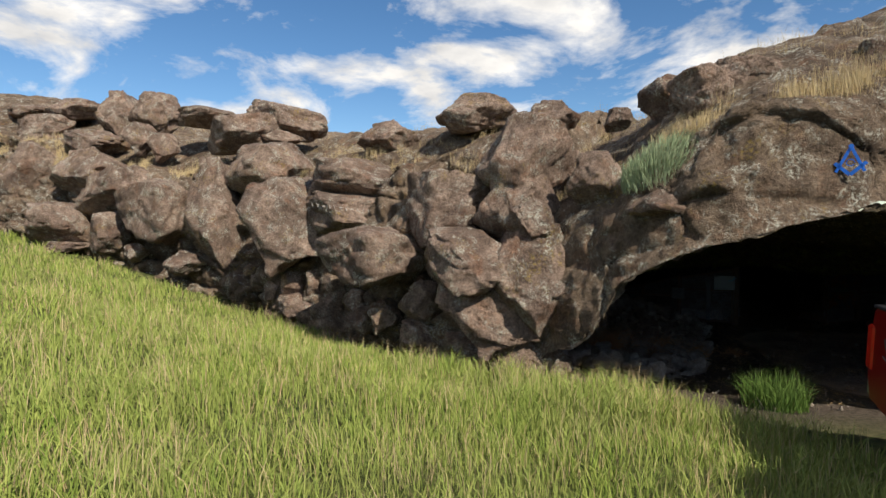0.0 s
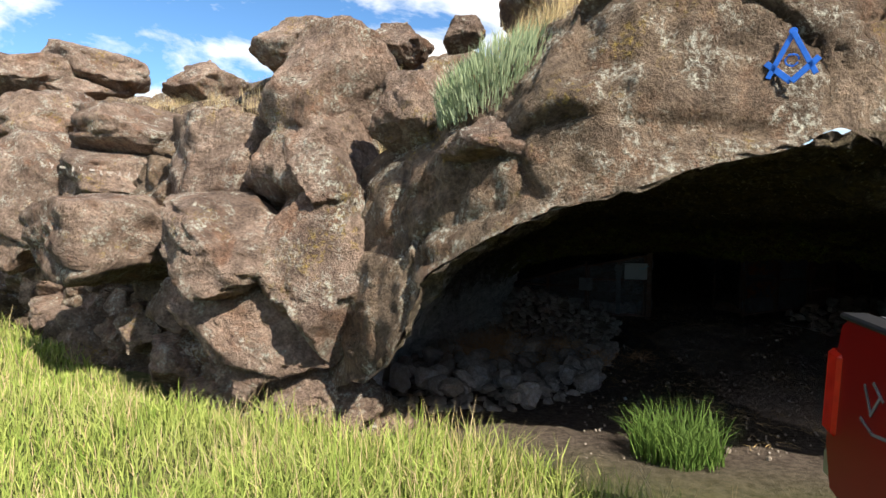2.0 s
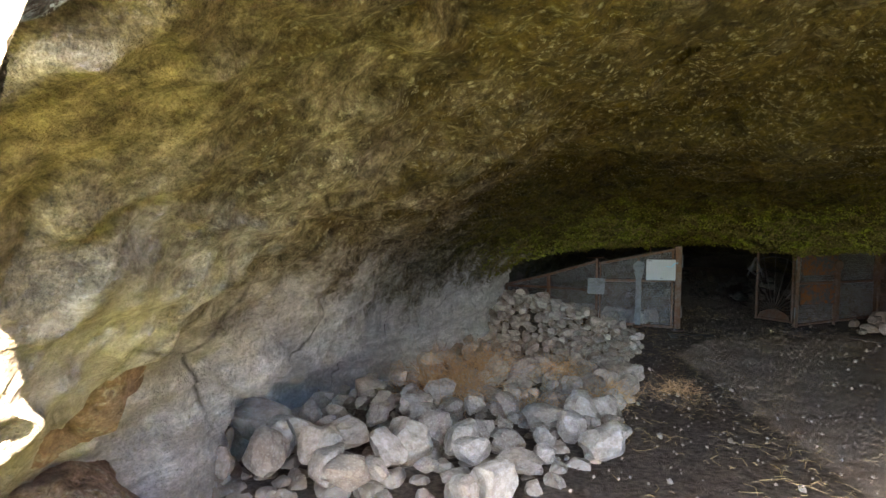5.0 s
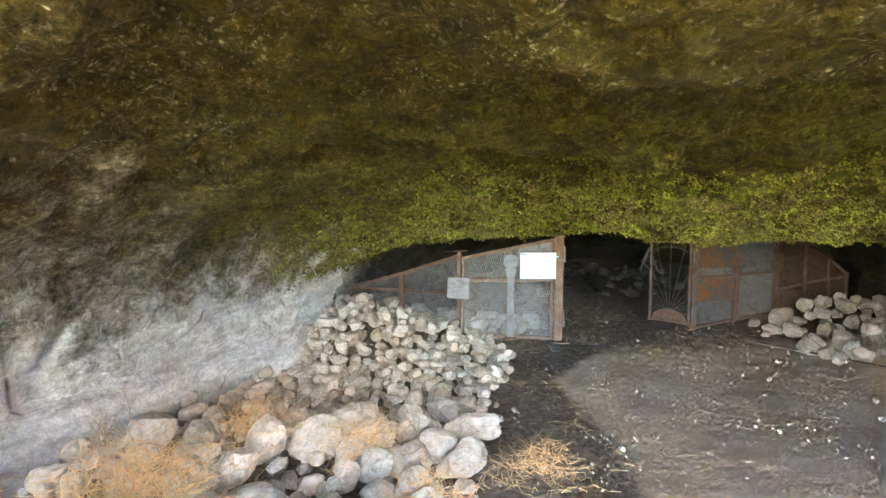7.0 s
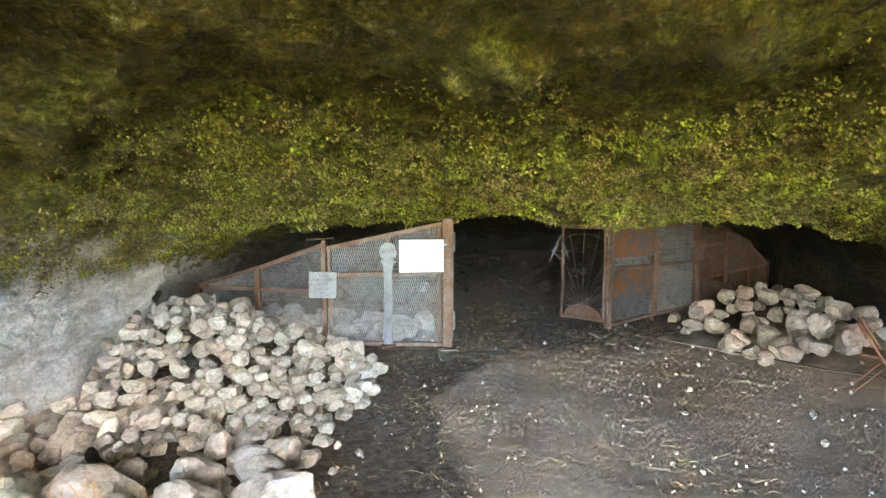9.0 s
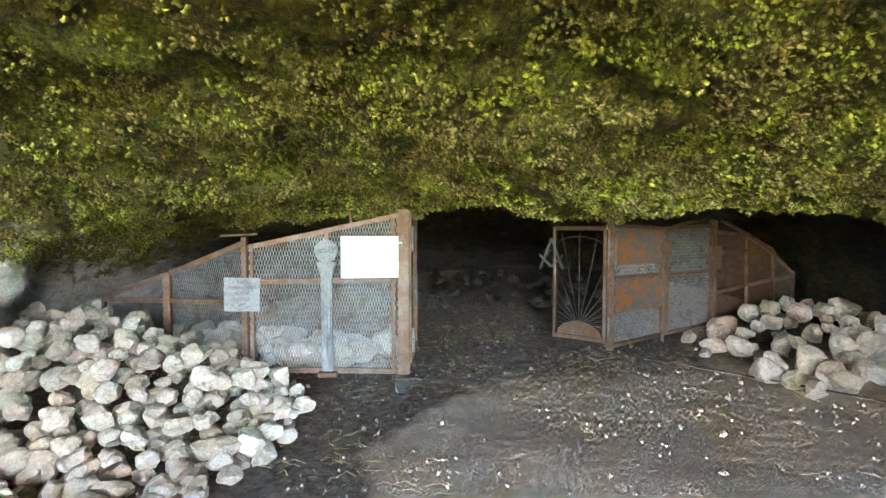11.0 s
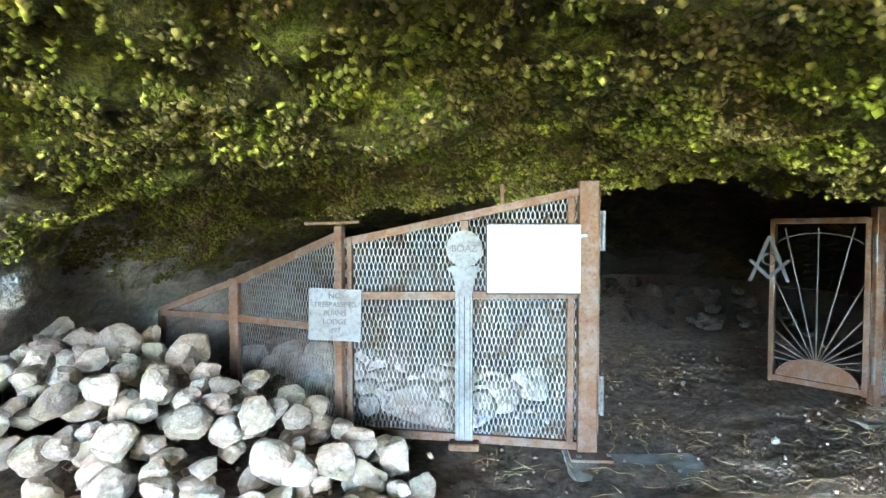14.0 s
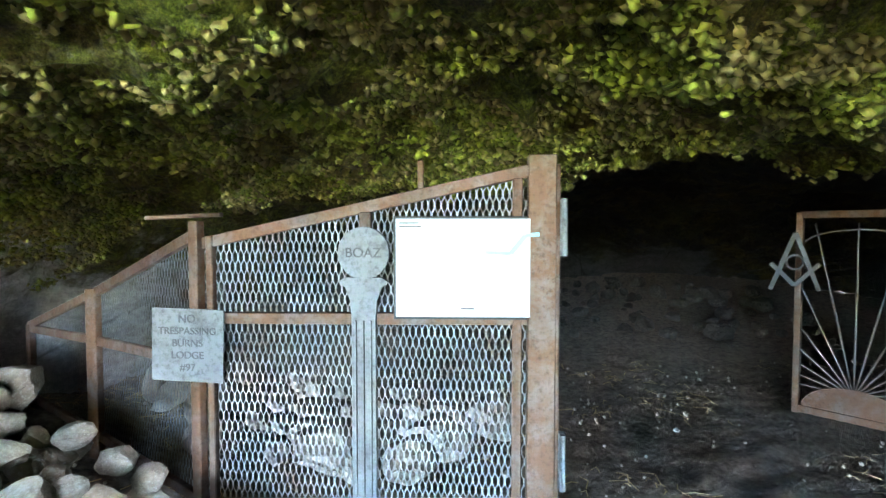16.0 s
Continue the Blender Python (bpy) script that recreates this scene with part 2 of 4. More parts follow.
    n.color(n.mix(n.ramp(n.noise(scale, 5, 0.65), (0.35, 0.0), (0.65, 1.0)), tuple(v * (1 - vary) for v in c), tuple(min(1, v * (1 + vary)) for v in c)))
    return n.m


M_WHITE = plain("white_board", (0.42, 0.45, 0.48), 0.35, 0, 0.03, 3)
M_BLACK = plain("black_trim", (0.02, 0.02, 0.022), 0.5)
M_BLUE = plain("blue_paint", (0.015, 0.13, 0.55), 0.5)
M_INK = plain("engraved_grey", (0.06, 0.06, 0.064), 0.6)
M_SKYINK = plain("pale_blue_print", (0.20, 0.52, 0.72), 0.5)
M_RED = plain("red_truck_paint", (0.16, 0.006, 0.005), 0.3, 0, 0.05, 2)
M_TYRE = plain("tyre_rubber", (0.02, 0.02, 0.02), 0.85)
M_CHROME = plain("wheel_alloy", (0.5, 0.5, 0.52), 0.3, 0.9)
M_LENS = plain("red_tail_lens", (0.45, 0.02, 0.01), 0.15)
M_GLASS = plain("dark_glass", (0.015, 0.018, 0.02), 0.05)
M_STRAW = plain("dry_straw", (0.50, 0.35, 0.17), 0.8, 0, 0.3, 20)
M_BRUSH = plain("dry_tumbleweed", (0.45, 0.27, 0.14), 0.8, 0, 0.3, 20)
M_CONCRETE = plain("poured_concrete", (0.30, 0.28, 0.26), 0.9, 0, 0.25, 9)
M_WOOD = plain("brown_seat", (0.16, 0.07, 0.035), 0.5)


def leaf_material(name, a, b):
    n = Nodes(name, 0.75)
    col = n.mix(n.island(), a, b)
    col = n.mix(n.ramp(n.noise(1.1, 4, 0.6), (0.4, 0.0), (0.65, 0.65)), col, tuple(v * 0.7 + 0.02 for v in b))
    n.color(col)
    n.b.inputs["Subsurface Weight"].default_value = 0.0
    return n.m


M_GRASS = leaf_material("green_grass", (0.12, 0.20, 0.025), (0.36, 0.40, 0.10))
# The clump's green is darkened to stand in for the shadow over it.
M_CLUMP = leaf_material("shaded_grass", (0.05, 0.11, 0.015), (0.13, 0.21, 0.04))
M_DRYGRASS = leaf_material("dry_grass", (0.42, 0.30, 0.14), (0.58, 0.46, 0.26))
M_SAGE = leaf_material("sage_leaves", (0.17, 0.24, 0.12), (0.36, 0.42, 0.25))


def moss_material():
    n = Nodes("moss_tufts", 0.9)
    green = n.mix(n.island(), (0.10, 0.122, 0.014), (0.30, 0.335, 0.044))
    brown = n.mix(n.island(), (0.08, 0.066, 0.022), (0.22, 0.18, 0.06))
    f = n.ramp(n.noise(2.2, 6, 0.75, 0.5), (0.46, 0.0), (0.60, 1.0))
    n.color(n.mix(f, brown, green))
    return n.m


M_MOSS = moss_material()

# ---- helpers of this scene ----


def mesh_object(name, verts, faces, material, parent=None, smooth=False):
    me = bpy.data.meshes.new(name)
    me.from_pydata([tuple(v) for v in verts], [], [tuple(int(i) for i in f) for f in faces])
    me.materials.append(material)
    if smooth:
        me.polygons.foreach_set("use_smooth", [True] * len(me.polygons))
    me.update()
    ob = new(name, me)
    if parent:
        ob.parent = parent
    return ob


def part(name, bm, material, parent=None, label="", smooth=False):
    me = bpy.data.meshes.new(name)
    bmesh.ops.recalc_face_normals(bm, faces=bm.faces)
    bm.to_mesh(me)
    bm.free()
    me.materials.append(material)
    if smooth:
        me.polygons.foreach_set("use_smooth", [True] * len(me.polygons))
    ob = new(name, me)
    if parent:
        ob.parent = parent
    if label:
        ob["label"] = label
    return ob


def box(bm, m, sx, sy, sz, bevel=0.0):
    r = bmesh.ops.create_cube(bm, size=1.0, matrix=m @ Matrix.Diagonal((sx, sy, sz, 1)))
    if bevel:
        edges = {e for v in r["verts"] for e in v.link_edges}
        bmesh.ops.bevel(bm, geom=list(edges), offset=bevel, segments=1, affect="EDGES")


def bar(bm, a, b, w, d, bevel=0.004):
    """A bar of width w and depth d from a to b."""
    a, b = Vector(a), Vector(b)
    q = (b - a).to_track_quat("X", "Z").to_matrix().to_4x4()
    box(bm, Matrix.Translation((a + b) / 2) @ q, (b - a).length, d, w, bevel)


def rod(bm, a, b, r, n=6):
    a, b = Vector(a), Vector(b)
    q = (b - a).to_track_quat("Z", "Y").to_matrix().to_4x4()
    bmesh.ops.create_cone(bm, cap_ends=True, segments=n, radius1=r, radius2=r, depth=(b - a).length, matrix=Matrix.Translation((a + b) / 2) @ q)


def empty(name, loc, label="", category="", group="", rz=0.0):
    ob = new(name)
    ob.matrix_world = pose(*loc, 0, 0, rz)
    return tagged(ob, label, category, group)


def smooth(a, b, x):
    t = np.clip((np.asarray(x, float) - a) / (b - a), 0, 1)
    return t * t * (3 - 2 * t)


def vnoise(p, f, seed=0.0):
    v = noise.noise_vector(Vector((p[0] * f + seed, p[1] * f - seed, p[2] * f + 2 * seed)))
    return v


def craggy(p, amp=1.0):
    """Displacement of a rock surface at a place: broad swells, blocks and roughness."""
    d = vnoise(p, 0.45) * 0.28 + vnoise(p, 1.3, 3.1) * 0.13 + vnoise(p, 3.4, 7.7) * 0.06 + vnoise(p, 8.0, 1.7) * 0.034 + vnoise(p, 17.0, 5.7) * 0.014
    return d * amp


def ground_z(x, y):
    x, y = np.asarray(x, float), np.asarray(y, float)
    z = 0.25 - 0.13 * y
    z = np.where(y > 4.5, -0.335 - 0.385 * (1 - np.exp(-(y - 4.5) / 2.2)), z)
    z = np.where(y < -9, 1.42 - (y + 9) * 0.03, z)
    rise = np.clip(-x - 1.7, 0, 30)
    z = z + 0.135 * rise * smooth(-12, -2, y) + 0.09 * np.clip(-x - 8, 0, 22) * smooth(-8, 5, y)
    # the level strip on which the truck stands
    z = z + (0.05 * np.clip(y - 0.5, -9, 0)) * smooth(0.2, 1.5, x)
    z = z + 0.28 * smooth(1.0, 3.0, 4.9 - x) * smooth(9.6, 10.6, y) * smooth(14, 12, y)
    z = z + 0.2 * smooth(0.1, -1.0, x) * smooth(-4, -0.5, y) * smooth(1.8, 0.8, y)
    z = z + 0.04 * np.clip(y - 13, 0, 30)
    return z

# ---- ground ----


def make_ground():
    xs = np.concatenate([np.linspace(-400, -16, 14)[:-1], np.arange(-16, 1, 0.14), np.arange(1, 10.5, 0.065), np.arange(10.5, 16, 0.14), np.linspace(16, 400, 14)])
    ys = np.concatenate([np.linspace(-400, -14, 14)[:-1], np.arange(-14, 2, 0.14), np.arange(2, 14, 0.065), np.arange(14, 22, 0.14), np.linspace(22, 400, 14)])
    X, Y = np.meshgrid(xs, ys)
    Z = ground_z(X, Y)
    inner = smooth(-0.3, 1.6, 0.47 * X + 0.88 * Y - 0.15 * np.abs(X))
    verts = []
    for x, y, z in zip(X.ravel(), Y.ravel(), Z.ravel()):
        if abs(x) < 17 and -14 < y < 22:
            z += noise.noise((x * 0.8, y * 0.8, 0)) * 0.05 + noise.noise((x * 3, y * 3, 5)) * 0.02 + noise.noise((x * 9, y * 9, 9)) * 0.008 + (max(0.0, noise.noise((x * 4.5, y * 6, 2))) * 0.05 + noise.noise((x * 13, y * 13, 4)) * 0.012) * (0.35 + 0.65 * float(y > 8.6) if y > 1 else 0.0)
        if 8.0 < y < 22 and abs(x) < 17:
            z += min(1.0, (y - 8.0) / 3) * (0.09 * abs(noise.noise((x * 1.1, y * 2.6, 2))) + 0.05 * abs(noise.noise((x * 3.1, y * 5.2, 4)))) - 0.03 * min(1.0, (y - 8.0) / 3)
        verts.append((x, y, z))
    nx = len(xs)
    faces = [(j * nx + i, j * nx + i + 1, (j + 1) * nx + i + 1, (j + 1) * nx + i) for j in range(len(ys) - 1) for i in range(nx - 1)]
    ob = mesh_object("ground", verts, faces, M_GROUND, smooth=True)
    a = ob.data.attributes.new("inside", "FLOAT", "POINT")
    a.data.foreach_set("value", inner.ravel())
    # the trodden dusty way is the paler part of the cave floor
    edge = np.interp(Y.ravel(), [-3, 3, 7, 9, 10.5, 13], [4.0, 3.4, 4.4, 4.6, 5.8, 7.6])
    # It also fades dark towards the gate, painting in the dimness of the inner cave.
    trod_dimmed = smooth(-0.5, 0.5, X.ravel() - edge) * (0.2 + 0.8 * smooth(11.6, 8.6, Y.ravel()))
    a = ob.data.attributes.new("trod_dimmed", "FLOAT", "POINT")
    a.data.foreach_set("value", trod_dimmed)
    tagged(ob, "bare dusty cave floor running out to grassy earth", "ground", kind="structure")


make_ground()

# ---- cave and cliff ----
U, V = Vector((0.47, 0.883, 0)), Vector((0.883, -0.47, 0))
# mouth of the cave: jamb, hanging nose, arch lip, far jamb
MOUTH = [(-1.95, 2.0, -0.4), (-1.72, 1.5, 0.4), (-1.45, 0.95, 0.86), (-1.2, 0.58, 0.95), (-0.96, 0.38, 1.2), (-0.69, 0.18, 1.93), (-0.26, -0.12, 2.2), (0.16, -0.4, 2.4),
         (0.73, -0.54, 2.53), (1.19, -0.53, 2.69), (1.65, -0.52, 2.79), (1.98, -0.45, 2.95), (2.5, -0.3, 2.75), (3.6, -0.3, 2.6), (4.9, -0.9, 2.2), (5.9, -1.5, 1.3), (6.3, -1.7, -0.4)]
# distance inward: left wall, right wall, height of the vault, squareness
STATIONS = [(1.0, -1.95, 6.6, 2.75, 2.6), (2.0, -2.3, 6.8, 2.6, 2.8), (3.6, -2.65, 7.0, 2.5, 3.0), (5.4, -3.4, 6.8, 2.44, 3.0),
            (7.5, -3.7, 6.6, 2.10, 3.0), (9.0, -3.5, 6.4, 1.86, 3.0), (10.2, -3.7, 6.3, 1.58, 3.0), (11.0, -4.6, 6.3, 1.37, 3.2),
            (12.2, -5.0, 6.3, 1.28, 3.4), (14.5, -5.0, 6.3, 1.35, 3.4), (18.0, -4.5, 5.8, 1.5, 3.0), (22.0, -3.0, 4.5, 1.2, 2.6), (24.0, -1.5, 3.0, 0.2, 2.4), (26.5, 0.0, 1.0, -1.5, 2.4)]


def polyline(points, n):
    p = np.array(points, float)
    d = np.concatenate([[0], np.cumsum(np.linalg.norm(np.diff(p, axis=0), axis=1))])
    t = np.linspace(0, d[-1], n)
    out = np.stack([np.interp(t, d, p[:, k]) for k in range(3)], 1)
    for _ in range(4):
        out[1:-1] = out[1:-1] * 0.5 + (out[:-2] + out[2:]) * 0.25
    return out


def vault(s, n):
    """One rib of the cave at the distance s inward, from the left floor over the vault to the right floor."""
    st = np.array(STATIONS)
    wl, wr, zc, p = (np.interp(s, st[:, 0], st[:, k]) for k in (1, 2, 3, 4))
    c, hw = (wl + wr) / 2 - 0.3, (wr - wl) / 2
    th = np.linspace(-0.06, math.pi + 0.06, 400)
    co, si = np.cos(th), np.sin(th)
    w = c + 0.3 - hw * np.sign(co) * np.abs(co) ** (2 / p)
    zf = float(ground_z(*(U * s + V * c)[:2])) - 0.1
    z = zf + (zc - zf) * np.sign(si) * np.abs(si) ** (2 / p)
    z = np.where(si < 0, zf - 0.4 * np.abs(si) * 8, z)
    # the foot of the left wall is cut back under a ledge
    cut = smooth(0.56, 0.34, z + 0.13 * (s - 4.4)) * smooth(1.5, 2.4, s) * smooth(9.6, 8.2, s)
    w = np.where(w < c, w - (0.2 + 0.6 * smooth(7.0, 4.5, s)) * cut, w)
    pts = np.stack([U.x * s + V.x * w, U.y * s + V.y * w, z], 1)
    d = np.concatenate([[0], np.cumsum(np.linalg.norm(np.diff(pts, axis=0), axis=1))])
    t = np.linspace(0, d[-1], n)
    return np.stack([np.interp(t, d, pts[:, k]) for k in range(3)], 1)


NU = 350
NF = 520


def fault(x, y):
    """Distance of a place outward from the bent crack in the roof."""
    run = np.interp(x, [-1.0, 0.9, 1.46, 2.5, 3.6, 5.5, 8.0], [7.3, 6.75, 6.2, 5.0, 4.55, 4.3, 4.6])
    return float(run) - y + 0.12 * noise.noise((x * 2, y * 2, 0)) + 0.05 * noise.noise((x * 7, y * 7, 0))


def make_cave():
    mouth = polyline(MOUTH, NU)
    S = np.concatenate([np.linspace(0.0, 13.5, 300), np.linspace(13.6, 26.5, 50)])
    rows, depth, rise = [], [], []
    for s in S:
        r = vault(max(s, 0.9), NU)
        b = float(smooth(0.0, 2.0, s))
        rib = mouth * (1 - b) + r * b if s < 2.0 else r
        rows.append(rib)
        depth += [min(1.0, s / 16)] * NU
        zf = ground_z(rib[:, 0], rib[:, 1])
        left = np.linspace(0, 1, NU)
        rise += list(np.clip((rib[:, 2] - zf) / 3.2 + 0.10 * smooth(5, 11, s) + 0.35 * smooth(0.5, 0.8, left), 0, 1))
    deep = [float(v) for v in smooth(4, 9, S)]
    flat = [Vector(p) for row in rows for p in row]
    verts = []
    for k, p in enumerate(flat):
        d = craggy(p)
        s = S[k // NU]
        d *= 0.22 + 0.78 * min(1.0, s / 2.2)
        # rough knobs, and a fault along which the outer roof hangs lower
        d += vnoise(p, 5.2, 2.3) * 0.06 + vnoise(p, 10.0, 8.1) * 0.045
        across = fault(p.x, p.y)
        d.z -= 0.085 * max(0.0, 1 - across / 1.6) if across > 0 else 0.05 * math.exp(across / 0.07)
        # bedded layers in the roof
        d.z += 0.035 * noise.noise((p.x * 1.2, p.y * 3.4, p.z * 2)) - (0.16 * abs(noise.noise((p.x * 2.2, p.y * 3.0, p.z * 3.0))) + 0.07 * abs(noise.noise((p.x * 6, p.y * 8, p.z * 8)))) * deep[k // NU] + 0.125 * deep[k // NU]
        verts.append(p + d)
    faces = [(j * NU + i, j * NU + i + 1, (j + 1) * NU + i + 1, (j + 1) * NU + i) for j in range(len(S) - 1) for i in range(NU - 1)]
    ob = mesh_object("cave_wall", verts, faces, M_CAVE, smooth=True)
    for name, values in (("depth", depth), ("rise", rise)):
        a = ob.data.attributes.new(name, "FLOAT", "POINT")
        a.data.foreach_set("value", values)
    tagged(ob, "low mossy lava cave vault with pale bare lower wall", "cave wall", kind="structure")
    return verts, S


CAVE_VERTS, CAVE_S = make_cave()

# foot of the cliff, with the height of its foot and top and how far the top stands back
CLIFF = [(-27, 10.2, 1.5, 7.2, 2.5), (-17, 8.6, 1.2, 6.3, 2.4), (-12, 7.3, 0.6, 5.5, 2.3), (-8.3, 5.75, 0.1, 4.6, 2.2), (-5.7, 4.0, -0.1, 4.3, 1.9), (-4.4, 2.75, -0.2, 4.2, 1.9),
         (-3.3, 1.95, -0.2, 4.1, 1.8), (-2.3, 1.7, -0.3, 3.8, 1.4)]


def make_cliff():
    mouth = polyline(MOUTH, NU)
    foot = [(x, y, z, zt, sb) for x, y, z, zt, sb in CLIFF]
    fx = polyline([(x, y, z) for x, y, z, _, _ in foot] + [tuple(mouth[0])], NF)
    ft = np.interp(np.linspace(0, 1, NF), np.linspace(0, 1, len(foot)), [f[3] for f in foot])
    fs = np.interp(np.linspace(0, 1, NF), np.linspace(0, 1, len(foot)), [f[4] for f in foot])
    mt = np.interp(mouth[:, 0], [-2.0, -1.2, -0.5, 0.3, 1.0, 2.0, 3.3, 5, 8], [3.5, 3.4, 3.65, 4.1, 4.5, 4.65, 4.85, 5.6, 6.4])
    ms = np.interp(mouth[:, 0], [-2.0, -1.2, -0.5, 0.5, 2.0, 8], [1.6, 1.5, 1.3, 1.1, 0.9, 0.7])
    # Unseen right-hand hill, added to close the site and shade the truck's side.
    right = polyline([tuple(mouth[-1]), (7.4, -4.5, 0.2), (7.2, -7, 0.5), (7.6, -14, 1.0), (10, -30, 1.0)], 80)
    base = np.concatenate([fx[:-1], mouth, right[1:]])
    top = np.concatenate([ft[:-1], mt, np.full(79, 6.4)])
    back = np.concatenate([fs[:-1], ms, np.linspace(0.6, 2.5, 79)])
    # the way back into the hill turns evenly along the cliff
    turn = np.interp(np.arange(len(base)), [0, NF * 0.6, NF, NF + 45, NF + NU - 60, NF + NU, len(base)], [76, 70, 58, 66, 84, 30, 0])
    nrm = np.stack([np.cos(np.radians(turn)), np.sin(np.radians(turn))], 1)
    nrm /= np.linalg.norm(nrm, axis=1)[:, None] + 1e-9
    n, K, H = len(base), 60, 44
    verts = []
    for k in range(K + H):
        f = min(1.0, k / (K - 1))
        h = max(0, k - K + 1)
        for i in range(n):
            lean = back[i] * (0.25 * f + 0.75 * f ** 3)
            far = 0.16 * h + 0.035 * h * h
            lift = 0.46 * far if far < 2.6 else 1.2 + (far - 2.6) * 0.09
            x = base[i, 0] + nrm[i, 0] * (lean + far)
            y = base[i, 1] + nrm[i, 1] * (lean + far)
            z = base[i, 2] + (top[i] - base[i, 2]) * f + lift
            p = Vector((x, y, z))
            d = craggy(p, 0.22 + 0.78 * min(1.0, k / 26) if NF - 2 <= i <= NF - 2 + NU else 1.0)
            # cracked blocks: each cell stands out by its own amount, with a groove round it
            near = min(1.0, k / 6) * (0.22 if i > NF else 1.0)
            q = Vector((x * 0.85, y * 0.85, z * 1.35)) + noise.noise_vector(p * 1.4) * 0.22
            dist, cells = noise.voronoi(q)
            step = noise.cell(cells[0] * 7.3) * 0.30 - 0.30 * math.exp(-((dist[1] - dist[0]) / 0.10) ** 2)
            q2 = q * 2.3
            dist2, cells2 = noise.voronoi(q2)
            step += noise.cell(cells2[0] * 5.1) * 0.09 - 0.10 * math.exp(-((dist2[1] - dist2[0]) / 0.10) ** 2)
            step *= near * (1.0 if h == 0 else 0.4)
            verts.append(p + d - Vector((nrm[i, 0], nrm[i, 1], -0.25)) * step)
    faces = [(j * n + i, j * n + i + 1, (j + 1) * n + i + 1, (j + 1) * n + i) for j in range(K + H - 1) for i in range(n - 1)]
    ob = mesh_object("cliff_face", verts, faces, M_CLIFF, smooth=True)
    tagged(ob, "broken brown basalt cliff with pale lichen over the cave mouth", "cliff", kind="structure")
    return verts, n, K


CLIFF_VERTS, CLIFF_N, CLIFF_K = make_cliff()

# ---- boulders of the cliff ----


def boulder_mesh(name, seed, material, rough=0.34, sub=4, facets=11, square=0.0):
    """A weathered block: a ball or squared lump cut by random planes, then roughened."""
    rng = random.Random(seed)
    bm = bmesh.new()
    bmesh.ops.create_icosphere(bm, subdivisions=sub, radius=0.5)
    planes = []
    for _ in range(facets):
        v = Vector((rng.gauss(0, 1), rng.gauss(0, 1), rng.gauss(0, 1))).normalized()
        planes.append((v, rng.uniform(0.26, 0.40) * (1 + 0.38 * square)))
    off = rng.uniform(0, 50)
    for v in bm.verts:
        if square:
            m = max(abs(c) for c in v.co)
            v.co = v.co.lerp(v.co * (0.46 / m), square)
        for q, d in planes:
            over = v.co.dot(q) - d
            if over > 0:
                v.co -= q * over * 0.97
        p = v.co.copy()
        v.co += vnoise(p, 2.2, off) * (0.24 - 0.12 * square) * rough + vnoise(p, 6, off) * 0.10 * rough + vnoise(p, 15, off) * 0.044 * rough
        if square:
            v.co += vnoise(p, 26, off) * 0.012
            # seams and chipped ledges
            q = Vector((p.x * 1.7, p.y * 1.7, p.z * 3.1)) + vnoise(p, 3, off) * 0.3 + Vector((off, 0, 0))
            dist, cells = noise.voronoi(q)
            v.co *= 1 + 0.05 * (noise.cell(cells[0] * 5.3) - 0.5) - 0.06 * math.exp(-((dist[1] - dist[0]) / 0.045) ** 2)
    me = bpy.data.meshes.new(name)
    bm.to_mesh(me)
    bm.free()
    me.materials.append(material)
    me.polygons.foreach_set("use_smooth", [True] * len(me.polygons))
    return me


BOULDERS = [boulder_mesh("boulder", 11 + k, M_BOULDER, 0.30, 5, 13, 0.62) for k in range(9)]


def boulder(x, y, z, sx, sz, k, tilt, label):
    ob = new("boulder", BOULDERS[k % 9])
    along = -20 if x < -8.3 else (-36 if x < -0.5 else -8)
    ob.matrix_world = pose(x + 0.12, y + 0.2, z - 0.03, 0, tilt, along + (k * 53) % 17 - 8) @ Matrix.Diagonal((sx * 1.17, min(max(sx, sz), 1.9) * 1.05, sz * 1.15, 1))
    return tagged(ob, label, "boulder", "boulders of the cliff")


FAR_ROCKS = [(-21.03, 13.37, 7, 2.28, 0.68, 0), (-19.03, 13.04, 7.01, 2.67, 0.89, 5), (-16.03, 11.67, 6.45, 1.29, 1.79, 0), (-14.3, 11.18, 6.41, 1.49, 1.49, 5), (-14.15, 10.05, 5.41, 0.88, 1.12, 0),
             (-11.96, 10.52, 6.15, 2.37, 0.66, 0), (-8.72, 8.71, 5.69, 2.38, 0.95, 14), (-9.36, 8.43, 5.41, 0.83, 0.46, 0), (-19.25, 11.8, 5.99, 2.31, 1.16, -5), (-16.39, 10.75, 5.41, 2.36, 0.93, 6),
             (-18.1, 9.89, 4.21, 1.52, 2.09, 4), (-15.4, 9.23, 4.23, 2.53, 1.45, -6), (-13.76, 8.43, 3.6, 2.39, 1.28, -20), (-13.12, 9.66, 5.06, 0.82, 0.91, 20), (-15.4, 7.95, 2.64, 1.83, 1.21, 4),
             (-13.57, 7.55, 2.38, 0.97, 1.14, 0), (-11.84, 7.55, 2.87, 2.4, 1.92, 8), (-15.08, 7.79, 1.95, 1.42, 0.33, 0), (-12.59, 7.35, 1.81, 0.64, 0.51, 0), (-10.61, 6.6, 1.59, 1.2, 0.6, 8),
             (-9.7, 6.65, 2.82, 1.26, 2.9, -3), (-8.28, 6.71, 4, 2.06, 1.4, -8), (-8.59, 8.01, 5.07, 1.28, 0.56, 5), (-8.1, 5.48, 1.22, 0.34, 0.41, 0), (-9.7, 8, 5.2, 2.2, 1, -3)]
